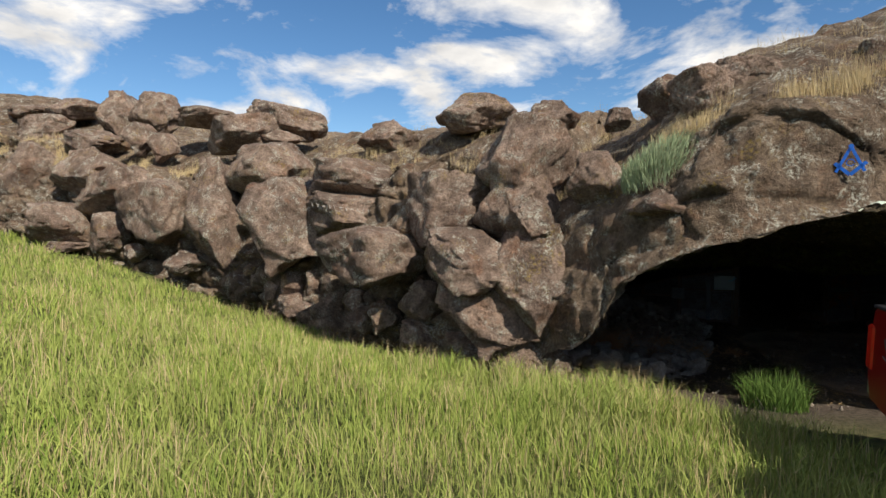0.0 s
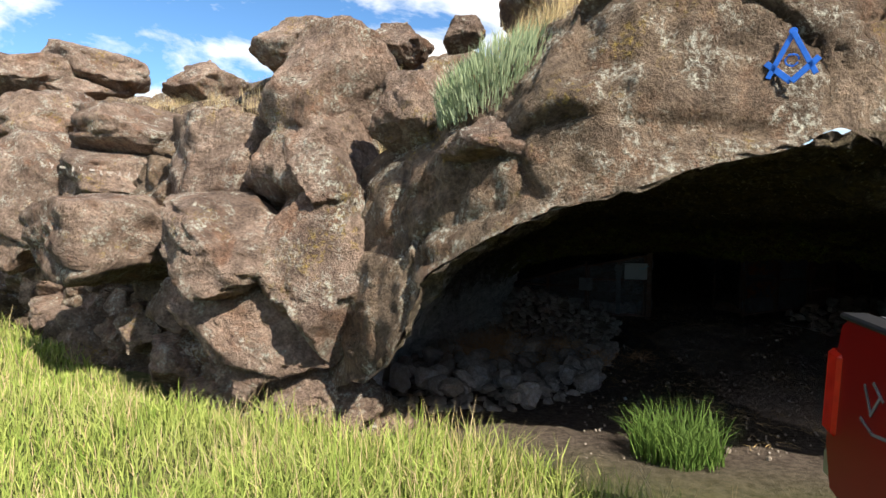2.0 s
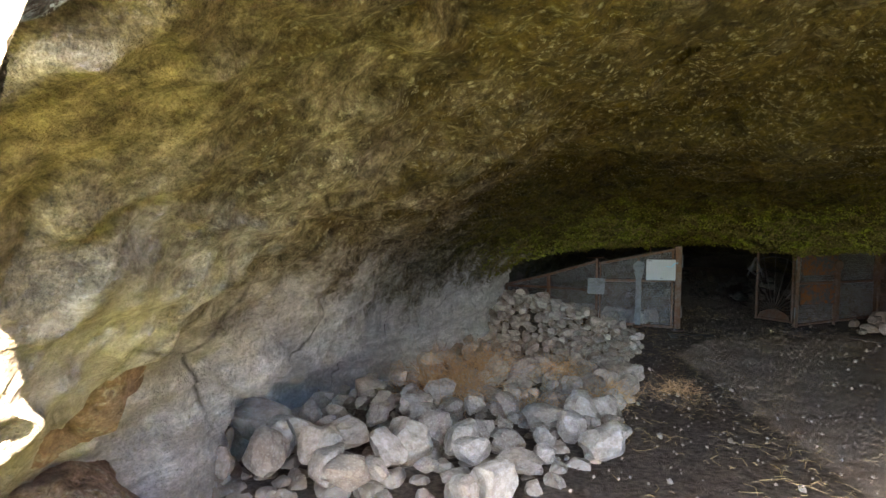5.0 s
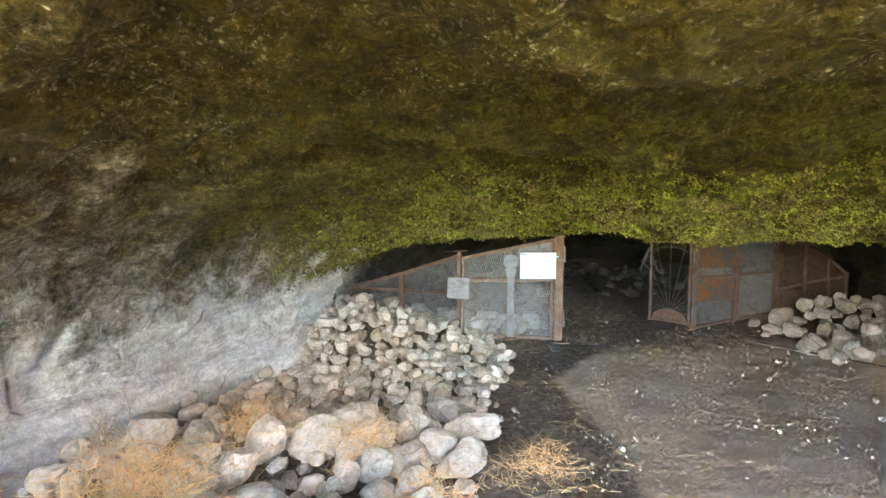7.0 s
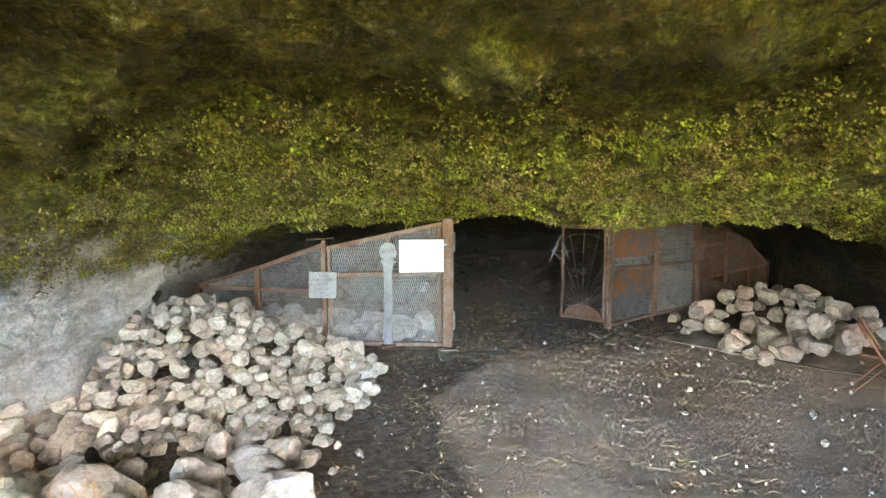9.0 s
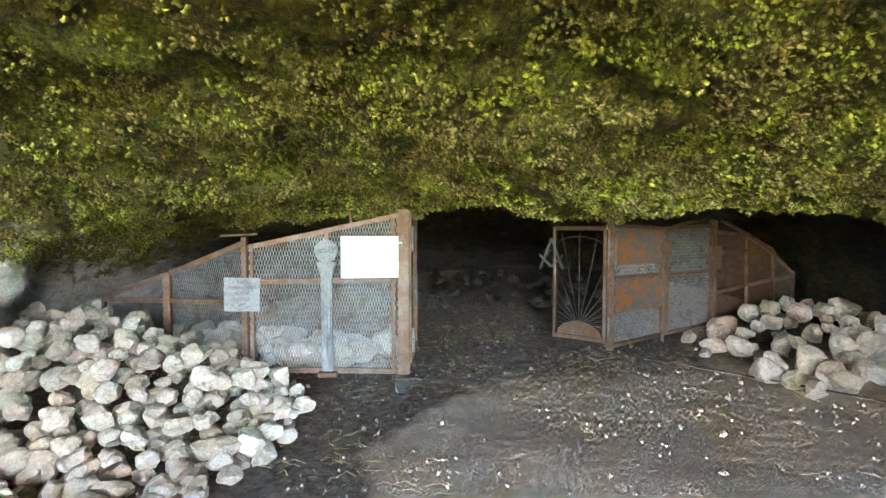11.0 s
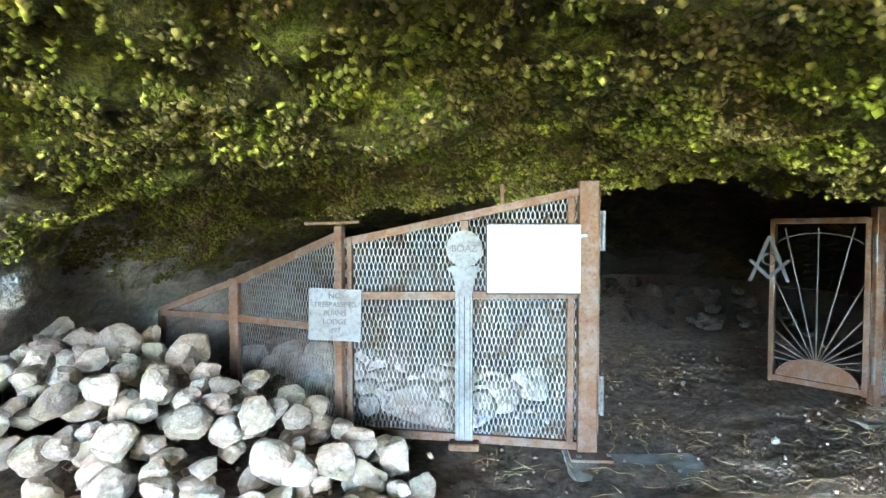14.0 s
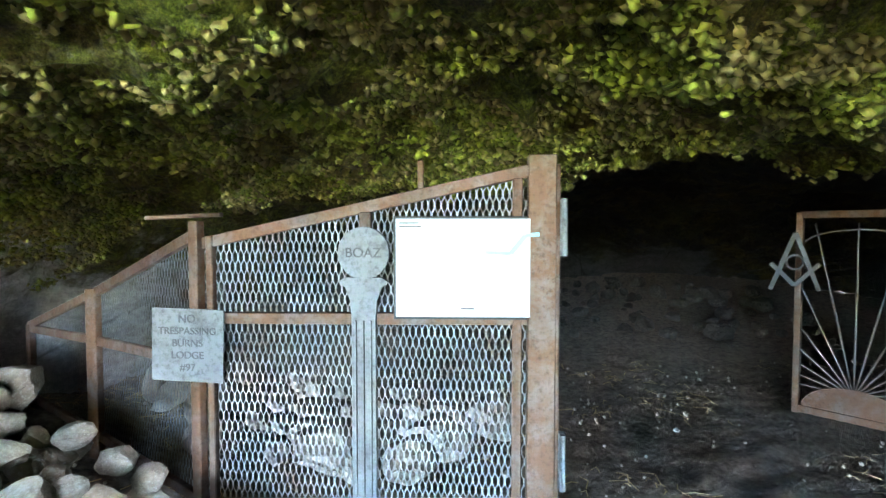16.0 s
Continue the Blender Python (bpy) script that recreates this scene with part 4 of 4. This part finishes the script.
    bmesh.ops.subdivide_edges(bm, edges=bm.edges[:], cuts=4, use_grid_fill=True)
    for v in bm.verts:
        v.co += vnoise(v.co, 5, x) * 0.02
    ob = part(name, bm, M_CONCRETE)
    ob.matrix_world = pose(x, y, z, 0, 0, rz)
    tagged(ob, label, "slab")


sill("concrete_slab", 5.62, 10.62, -0.735, 1.0, 0.5, -8, "worn pale concrete sill slab at the gate post")
sill("concrete_slab", 8.35, 11.40, -0.755, 0.9, 0.4, 10, "worn pale concrete sill slab under the gate hinge")

# ---- growth ----


def blades(name, bases, heights, widths, material, label, category, lean=0.35, seed=1, ups=None):
    """Many tapering, bent blades as one object."""
    rng = np.random.default_rng(seed)
    n = len(bases)
    P = np.array(bases, float)
    az = rng.uniform(0, 2 * math.pi, n)
    la = rng.uniform(0.1, 1.0, n) * lean
    h = np.array(heights, float)
    w = np.array(widths, float)
    out = np.stack([np.cos(az), np.sin(az), np.zeros(n)], 1)
    up = np.tile([0, 0, 1.0], (n, 1)) if ups is None else np.array(ups, float)
    face = rng.uniform(0, 2 * math.pi, n)
    side = np.stack([np.cos(face), np.sin(face), np.zeros(n)], 1)
    mid = P + up * (h * 0.55)[:, None] + out * (h * la * 0.35)[:, None]
    tip = P + up * (h * (1 - 0.35 * la))[:, None] + out * (h * la)[:, None]
    V = np.stack([P - side * (w / 2)[:, None], P + side * (w / 2)[:, None], mid + side * (w * 0.4)[:, None], mid - side * (w * 0.4)[:, None], tip], 1).reshape(-1, 3)
    i = np.arange(n)[:, None] * 5
    quads = np.concatenate([i, i + 1, i + 2, i + 3], 1)
    tris = np.concatenate([i + 3, i + 2, i + 4], 1)
    me = bpy.data.meshes.new(name)
    me.from_pydata(V.tolist(), [], quads.tolist() + tris.tolist())
    me.materials.append(material)
    ob = new(name, me)
    return tagged(ob, label, category, kind="stuff")


def meadow():
    rng = np.random.default_rng(4)
    P, H, W = [], [], []
    D, DH, DW = [], [], []
    N = 1400000
    X, Y = rng.uniform(-24, 1.9, N), rng.uniform(-8.5, 11, N)
    far_off = np.hypot(X + 1.8, Y + 4)
    keep = rng.random(N) < np.minimum(1.0, (4.2 / np.maximum(far_off, 0.5)) ** 1.25)
    X, Y, far_off = X[keep], Y[keep], far_off[keep]
    limit = np.interp(X, [-24, -17, -12, -8.3, -5.7, -4.4, -3.3, -1.95, -1.0, -0.3, 0.3, 0.7], [9.6, 8.3, 7.0, 5.4, 3.8, 2.5, 1.65, 0.85, 0.8, 1.0, 0.6, 0.1])
    border = 1.6 - 1.4 * smooth(-1.4, 0.5, Y)
    keep = (Y < limit) & (X < border + 0.2)
    X, Y, far_off, border = X[keep], Y[keep], far_off[keep], border[keep]
    GZ = ground_z(X, Y) - 0.02
    for x, y, z, d, edge in zip(X[:135000].tolist(), Y.tolist(), GZ.tolist(), far_off.tolist(), border.tolist()):
        edge += 0.25 * noise.noise((x, y, 3))
        if x > edge:
            continue
        tall = 0.25 + 0.19 * noise.noise((x * 0.9, y * 0.9, 1)) + 0.10 * noise.noise((x * 3, y * 3, 2))
        tall = (max(0.08, tall) + (0.14 if x > -2.2 and y > -1.2 else 0.0)) * rng.uniform(0.6, 1.25)
        far = 1 + 0.15 * d
        if rng.random() < 0.13 + 0.12 * noise.noise((x * 1.3, y * 1.3, 8)):
            D.append((x, y, z)); DH.append(tall * 1.25); DW.append(0.004 * far)
        else:
            P.append((x, y, z)); H.append(tall); W.append(rng.uniform(0.004, 0.008) * far)
    blades("grass", P, H, W, M_GRASS, "tall green spring grass on the slope before the cave", "grass", 0.75, 2)
    blades("dry_grass", D, DH, DW, M_DRYGRASS, "straw-coloured seed stalks among the green grass", "grass", 0.5, 3)


meadow()


def tuft():
    rng = np.random.default_rng(9)
    P, H, W = [], [], []
    for _ in range(900):
        a, r = rng.uniform(0, 6.28), 0.42 * math.sqrt(rng.random())
        x, y = 1.7 + r * math.cos(a), 1.0 + r * math.sin(a)
        P.append((x, y, float(ground_z(x, y)) - 0.02)); H.append(rng.uniform(0.3, 0.75) * (1.1 - r)); W.append(rng.uniform(0.006, 0.012))
    ob = blades("grass_clump", P, H, W, M_CLUMP, "thick clump of long grass at the mouth, its green darkened for shade", "grass clump", 0.7, 5)


tuft()


def rim_grass():
    rng = np.random.default_rng(12)
    P, H, W = [], [], []
    while len(P) < 20000:
        i = int(rng.integers(120, NF + 230))
        k = CLIFF_K - 10 + int(abs(rng.normal(0, 11)))
        if k >= CLIFF_K + 30:
            continue
        v = CLIFF_VERTS[k * CLIFF_N + i]
        if noise.noise((v.x * 0.9, v.y * 0.9, 4)) < 0.05:
            continue
        far = 1 + 0.1 * max(0, -v.x)
        P.append((v.x + rng.normal(0, 0.06), v.y + rng.normal(0, 0.06), v.z - 0.03)); H.append(rng.uniform(0.08, 0.30)); W.append(0.0038 * far)
    blades("rim_grass", P, H, W, M_DRYGRASS, "dry tawny cheatgrass along the cliff rim", "grass", 0.55, 6)


rim_grass()


def sagebrush():
    t = empty("sagebrush", (0.06, 0.5, 3.12), "grey-green sagebrush growing from the cliff", "shrub")
    rng = np.random.default_rng(21)
    P, H, W, ups = [], [], [], []
    for _ in range(7500):
        a, r = rng.uniform(0, 6.28), math.sqrt(rng.random())
        x, y = 0.62 * r * math.cos(a), 0.4 * r * math.sin(a)
        z = 0.08 + (0.62 - 0.32 * r * r) * rng.random() + 0.25 * x
        P.append((x, y, z)); H.append(rng.uniform(0.06, 0.19)); W.append(0.0075)
        u = Vector((x * 0.7 + 0.15, y * 0.7, 0.8)).normalized()
        ups.append(tuple(u))
    ob = blades("leaves", P, H, W, M_SAGE, "", "", 0.35, 7, ups)
    ob.parent = t
    for k in range(9):
        bm = bmesh.new()
        a = k * 0.7
        rod(bm, (0.02 * math.cos(a), 0.02 * math.sin(a), -0.15), (0.4 * math.cos(a), 0.25 * math.sin(a), 0.42), 0.014, 6)
        part("stem", bm, M_WOOD, t)


sagebrush()


def moss():
    """Hanging tufts over the roof, thickest before the gate."""
    rng = np.random.default_rng(31)
    S = np.array(CAVE_S)
    V, F = [], []
    pool = [(j, i) for j in range(len(S)) if 7.0 < S[j] < 12.5 for i in range(40, NU - 70)] * 4
    count = 0
    dens = (0.08 + 0.92 * smooth(7.0, 9.6, S)).tolist()
    wide = (0.7 + 0.5 * smooth(7, 11, S)).tolist()
    for idx in rng.permutation(len(pool)):
        j, i = pool[idx]
        s = S[j]
        p = CAVE_VERTS[j * NU + i]
        dense = dens[j]
        grow = noise.noise((p.x * 2.1, p.y * 2.1, p.z * 2.1)) + 0.5 * noise.noise((p.x * 6, p.y * 6, p.z * 6))
        if grow < 0.10 - 0.36 * dense or p.z < 0.45 + 0.1 * noise.noise((p.x, p.y, 0)) or rng.random() > dense:
            continue
        r = rng.uniform(0.007, 0.019) * wide[j]
        n = len(V)
        c = Vector(p) + Vector(rng.normal(0, 0.02, 3))
        tilt = Vector(rng.normal(0, 0.5, 3)) + Vector((0, -0.35, -1))
        tip = c + tilt.normalized() * r * rng.uniform(0.9, 1.9)
        c += Vector((0, 0, 0.008))
        a0 = rng.uniform(0, 6.28)
        for q in range(3):
            a = a0 + q * 2.094
            V.append((c.x + r * math.cos(a), c.y + r * math.sin(a), c.z))
        for q in range(3):
            a = a0 + 0.6 + q * 2.094
            m = (c + tip) / 2
            V.append((m.x + 1.25 * r * math.cos(a), m.y + 1.25 * r * math.sin(a), m.z))
        V.append(tuple(tip))
        for q in range(3):
            q2 = (q + 1) % 3
            F.append((n + q, n + q2, n + 3 + q2, n + 3 + q))
            F.append((n + 3 + q, n + 3 + q2, n + 6))
        count += 1
        if count >= 96000:
            break
    ob = mesh_object("moss", V, F, M_MOSS, smooth=True)
    tagged(ob, "bright green moss hanging in tufts from the cave roof", "moss", kind="stuff")


moss()


def tumbleweed(x, y, r, n, seed, label="dry orange-brown tumbleweed caught among the stones", h=1.0):
    rng = random.Random(seed)
    t = empty("tumbleweed", (x, y, float(ground_z(x, y)) + 0.12), label, "tumbleweed", "tumbleweeds on the rubble")
    V, F = [], []
    for _ in range(n):
        d = Vector((rng.gauss(0, 1), rng.gauss(0, 1), abs(rng.gauss(0, 0.8)) * h)).normalized()
        p = Vector((rng.gauss(0, 0.36), rng.gauss(0, 0.36), abs(rng.gauss(0, 0.26)) * h)) * r
        L = r * rng.uniform(0.35, 0.9)
        w = 0.0032
        for _k in range(4):
            q = p + d * L / 4
            sd = d.cross(Vector((rng.gauss(0, 1), rng.gauss(0, 1), rng.gauss(0, 1)))).normalized() * w
            sd2 = d.cross(sd).normalized() * w
            b = len(V)
            V += [p + sd, p - sd * 0.5 + sd2, p - sd * 0.5 - sd2, q + sd, q - sd * 0.5 + sd2, q - sd * 0.5 - sd2]
            F += [(b, b + 1, b + 4, b + 3), (b + 1, b + 2, b + 5, b + 4), (b + 2, b, b + 3, b + 5)]
            p, w = q, w * 0.75
            d = (d + Vector((rng.gauss(0, 0.55), rng.gauss(0, 0.55), rng.gauss(0, 0.45)))).normalized()
    mesh_object("twig_mass", V, F, M_BRUSH, t)


tumbleweed(0.35, 5.9, 0.7, 520, 1)
tumbleweed(0.9, 7.4, 0.5, 230, 2)
tumbleweed(1.9, 6.7, 0.5, 170, 3)
tumbleweed(2.3, 5.6, 0.4, 150, 4)
tumbleweed(1.3, 5.2, 0.35, 110, 6)
tumbleweed(3.35, 6.2, 0.42, 130, 5, "flattened dry tumbleweed on the bare earth", 0.35)


def litter():
    """Straw and pebbles on the cave floor."""
    rng = np.random.default_rng(44)
    V, F = [], []
    for _ in range(4200):
        x, y = rng.uniform(1.5, 11), rng.uniform(1.0, 14)
        if noise.noise((x * 0.8, y * 0.8, 6)) < -0.05:
            continue
        z = float(ground_z(x, y)) + 0.035
        a, L = rng.uniform(0, 6.28), rng.uniform(0.04, 0.20)
        w = 0.003
        b = len(V)
        p = [Vector((x, y, z)), Vector((x + L / 2 * math.cos(a), y + L / 2 * math.sin(a), z + rng.uniform(0, 0.03))), Vector((x + L * math.cos(a + 0.4), y + L * math.sin(a + 0.4), z))]
        for q in p:
            V += [q + Vector((-math.sin(a) * w, math.cos(a) * w, 0)), q - Vector((-math.sin(a) * w, math.cos(a) * w, 0)), q + Vector((0, 0, w))]
        for k in (0, 3):
            F += [(b + k, b + k + 2, b + k + 5, b + k + 3), (b + k + 2, b + k + 1, b + k + 4, b + k + 5)]
    tagged(mesh_object("straw", V, F, M_STRAW), "loose pale straw scattered over the cave floor", "straw", kind="stuff")
    vs, fs = [], []
    me = boulder_mesh("pebble", 77, M_STONE, 0.2, 1, 6)
    for _ in range(2200):
        x, y = rng.uniform(0.8, 11), rng.uniform(0.8, 14)
        s = rng.uniform(0.008, 0.024) * (2.4 if rng.random() < 0.08 else 1.0)
        m = pose(x, y, float(ground_z(x, y)) + 0.02, 0, 0, rng.uniform(0, 360))
        b = len(vs)
        vs += [m @ (v.co * s * 1.6) for v in me.vertices]
        fs += [tuple(i + b for i in f.vertices) for f in me.polygons]
    tagged(mesh_object("pebbles", vs, fs, M_STONE), "small grey pebbles and clods on the dirt floor", "pebbles", kind="stuff")


litter()

# ---- chair, hose, truck, painted emblem ----


def folding_chair():
    t = empty("folding_chair", (9.35, 7.75, float(ground_z(9.35, 7.75))), "brown metal folding chair on the dirt floor", "chair", rz=35)
    for x in (-0.21, 0.21):
        bm = bmesh.new()
        rod(bm, (x, -0.25, 0.0), (x, 0.2, 0.80), 0.011, 8)
        part("front_leg", bm, M_WOOD, t)
        bm = bmesh.new()
        rod(bm, (x * 0.9, 0.24, 0.0), (x * 0.9, -0.12, 0.46), 0.011, 8)
        part("back_leg", bm, M_WOOD, t)
        for y in (-0.25, 0.24):
            bm = bmesh.new()
            bmesh.ops.create_cone(bm, cap_ends=True, segments=10, radius1=0.016, radius2=0.014, depth=0.04, matrix=pose(x if y < 0 else x * 0.9, y, 0.02))
            part("rubber_foot", bm, M_WHITE, t)
    bm = bmesh.new()
    box(bm, pose(0, -0.02, 0.44, 4, 0, 0), 0.40, 0.39, 0.03, 0.012)
    part("seat", bm, M_WOOD, t)
    bm = bmesh.new()
    box(bm, pose(0, 0.18, 0.72, -28, 0, 0), 0.42, 0.02, 0.2, 0.009)
    part("backrest", bm, M_WOOD, t)


folding_chair()


def hose():
    c = bpy.data.curves.new("hose", "CURVE")
    c.dimensions, c.bevel_depth, c.bevel_resolution = "3D", 0.011, 2
    sp = c.splines.new("POLY")
    pts = [(8.5, 10.9), (8.9, 10.2), (9.3, 9.4), (9.6, 8.6), (10.0, 8.0), (10.6, 7.2), (11.2, 6.0)]
    sp.points.add(len(pts) - 1)
    for q, (x, y) in zip(sp.points, pts):
        q.co = (x, y, float(ground_z(x, y)) + 0.03, 1)
    c.materials.append(M_BLACK)
    tmp = new("hose", c)
    me = bpy.data.meshes.new_from_object(tmp.evaluated_get(bpy.context.evaluated_depsgraph_get()))
    bpy.data.objects.remove(tmp)
    tagged(new("hose", me), "thin dark hose lying across the dirt floor", "hose")


hose()


def side_profile(bm, pts, y0, y1):
    """A panel cut to the outline pts (length, height), from y0 to y1 across."""
    fr = [bm.verts.new((x, y0, z)) for x, z in pts]
    bk = [bm.verts.new((x, y1, z)) for x, z in pts]
    bm.faces.new(fr)
    bm.faces.new(bk[::-1])
    for i in range(len(pts)):
        j = (i + 1) % len(pts)
        bm.faces.new((fr[i], fr[j], bk[j], bk[i]))


def arch(cx, r, z, n=14):
    return [(cx + r * math.cos(t), z + r * math.sin(t)) for t in np.linspace(math.pi, 0, n)]


def truck():
    hx, hy = -0.25, -0.968
    t = empty("pickup_truck", (1.52, -1.12, 0.38), "dark red pickup truck backed up to the cave mouth", "truck", rz=math.degrees(math.atan2(hy, hx)))
    t.scale = (1.08, 1.08, 1.08)
    W = 1.85
    for y0, y1 in ((0.0, 0.09), (W - 0.09, W)):
        bm = bmesh.new()
        pts = [(0.06, 0.55)] + [(0.0, 0.75), (0.03, 1.10), (0.10, 1.36), (0.16, 1.40), (2.05, 1.40), (2.05, 0.48)] + arch(1.18, 0.49, 0.46)[::-1]
        side_profile(bm, pts, y0, y1)
        part("bed_side", bm, M_RED, t)
        bm = bmesh.new()
        bar(bm, (0.10, (y0 + y1) / 2, 1.41), (2.05, (y0 + y1) / 2, 1.41), 0.03, 0.12, 0.01)
        part("bed_rail_cap", bm, M_BLACK, t)
        bm = bmesh.new()
        s = -1 if y0 == 0 else 1
        ye = y0 if s < 0 else y1
        ring = arch(1.18, 0.52, 0.46, 18)
        for a, b in zip(ring, ring[1:]):
            bar(bm, (a[0], ye + s * 0.02, a[1]), (b[0], ye + s * 0.02, b[1]), 0.06, 0.07, 0.008)
        part("wheel_flare", bm, M_RED, t)
        bm = bmesh.new()
        box(bm, pose(0.045, y0 + 0.045 + s * 0.012, 1.02, 0, 4, 0), 0.13, 0.10, 0.42, 0.02)
        part("tail_light", bm, M_LENS, t)
        bm = bmesh.new()
        pts = [(2.08, 0.48), (2.08, 1.42), (2.25, 1.45), (2.55, 1.85), (3.5, 1.88), (4.1, 1.42), (5.35, 1.25), (5.45, 0.6)] + arch(4.55, 0.49, 0.46)[::-1]
        side_profile(bm, pts, y0, y1)
        part("cab_side", bm, M_RED, t)
        for cx in (1.18, 4.55):
            bm = bmesh.new()
            bmesh.ops.create_cone(bm, cap_ends=True, segments=36, radius1=0.39, radius2=0.39, depth=0.26, matrix=pose(cx, ye - s * 0.14, 0.40, 90, 0, 0))
            edges = [e for e in bm.edges if len(e.link_faces) == 2 and e.calc_face_angle(0) > 1]
            bmesh.ops.bevel(bm, geom=edges, offset=0.05, segments=2, affect="EDGES")
            wh = part("tyre", bm, M_TYRE, t)
            bm = bmesh.new()
            bmesh.ops.create_cone(bm, cap_ends=True, segments=28, radius1=0.22, radius2=0.19, depth=0.05, matrix=pose(cx, ye, 0.40, 90 * s, 0, 0))
            for k in range(5):
                a = k * 2 * math.pi / 5
                bar(bm, (cx, ye + s * 0.03, 0.40), (cx + 0.2 * math.cos(a), ye + s * 0.03, 0.40 + 0.2 * math.sin(a)), 0.07, 0.03, 0.006)
            rim = part("rim", bm, M_CHROME, wh)
    for nm, m, dims, mat in (("tailgate", pose(0.07, W / 2, 1.05), (0.07, W - 0.2, 0.62), M_RED), ("bumper", pose(-0.06, W / 2, 0.62), (0.14, W - 0.06, 0.2), M_CHROME),
                             ("tonneau_cover", pose(1.08, W / 2, 1.40), (1.9, W - 0.18, 0.03), M_BLACK), ("underbody", pose(2.7, W / 2, 0.62), (5.2, W - 0.3, 0.22), M_BLACK),
                             ("hood", pose(4.75, W / 2, 1.30, 0, 6, 0), (1.3, W - 0.15, 0.06), M_RED), ("roof", pose(3.0, W / 2, 1.86), (1.1, W - 0.16, 0.06), M_RED),
                             ("rear_window", pose(2.42, W / 2, 1.64, 0, 36, 0), (0.02, W - 0.3, 0.48), M_GLASS), ("windshield", pose(3.8, W / 2, 1.64, 0, -52, 0), (0.02, W - 0.3, 0.72), M_GLASS),
                             ("grille", pose(5.42, W / 2, 0.95), (0.06, W - 0.2, 0.5), M_BLACK)):
        bm = bmesh.new()
        box(bm, m, *dims, min(dims) * 0.3)
        part(nm, bm, mat, t)
    for k in range(4):
        bm = bmesh.new()
        box(bm, pose(1.08, 0.12 + 0.10 * k, 1.42), 1.8, 0.012, 0.008, 0.002)
        part("cover_rib", bm, M_PLATE, t)
    bm = bmesh.new()
    for x, z, l, a in ((0.36, 1.10, 0.12, 60), (0.42, 1.08, 0.12, -55), (0.44, 1.15, 0.1, 35), (0.36, 0.98, 0.10, 20), (0.46, 0.97, 0.12, -10)):
        box(bm, pose(x, -0.004, z, 0, a, 0), l, 0.004, 0.014)
    part("decal", bm, M_PLATE, t)


truck()


def rock_hit(eye, target):
    """Where the line from eye through target meets the rock."""
    bpy.context.view_layer.update()
    d = (Vector(target) - Vector(eye)).normalized()
    hit, p, nrm, _, _, _ = scene.ray_cast(bpy.context.evaluated_depsgraph_get(), Vector(eye), d)
    return (p, d) if hit else (Vector(target), d)


def painted_emblem():
    p, d = rock_hit((-0.574, -3.893, 2.44), (1.75, -0.34, 3.42))
    t = empty("rock_emblem", tuple(p - d * 0.12), "blue cut-out dividers and square emblem fixed to the rock", "emblem")
    t.rotation_euler = (radians(-4), 0, math.atan2(-d.x, d.y))
    t.scale = (0.68, 0.68, 0.68)
    def strip(name, segs, w, mat):
        bm = bmesh.new()
        for k, (a, b) in enumerate(segs):
            bar(bm, (a[0], -0.012 * (k % 2), a[1]), (b[0], -0.012 * (k % 2), b[1]), w, 0.02, 0.002)
        part(name, bm, mat, t)
    strip("dividers", [((0, 0.24), (-0.19, -0.17)), ((0, 0.24), (0.19, -0.17))], 0.045, M_BLUE)
    strip("square", [((-0.21, -0.02), (0.0, -0.22)), ((0.0, -0.22), (0.21, -0.02))], 0.055, M_BLUE)
    bm = bmesh.new()
    bmesh.ops.create_cone(bm, cap_ends=True, segments=20, radius1=0.035, radius2=0.035, depth=0.025, matrix=pose(0, 0, 0.25, 90, 0, 0))
    part("pivot", bm, M_BLUE, t)
    strip("ring", [((0.055 * math.cos(a), -0.02 + 0.055 * math.sin(a)), (0.055 * math.cos(a + 0.53), -0.02 + 0.055 * math.sin(a + 0.53))) for a in np.linspace(0, 5.2, 10)], 0.016, M_BLUE)


painted_emblem()


def carved_words():
    """Pale painted strokes on a slab, too worn to read."""
    p, d = rock_hit((-1.342, -5.286, 2.69), (-5.55, 4.35, 2.98))
    t = empty("rock_writing", tuple(p - d * 0.05), "worn pale hand-painted letters on the rock slab", "writing")
    t.rotation_euler = (radians(-8), radians(7), math.atan2(-d.x, d.y))
    rng = random.Random(3)
    bm = bmesh.new()
    for k in range(12):
        x = -0.62 + k * 0.11
        for _ in range(2):
            a = rng.choice((90, 70, 110, 0, 60))
            box(bm, pose(x + rng.uniform(-0.02, 0.02), 0, rng.uniform(-0.02, 0.02), 0, a, 0), 0.06, 0.006, 0.009)
    part("letters", bm, plain("chalky_paint", (0.42, 0.38, 0.34), 0.9, 0, 0.2), t)


carved_words()
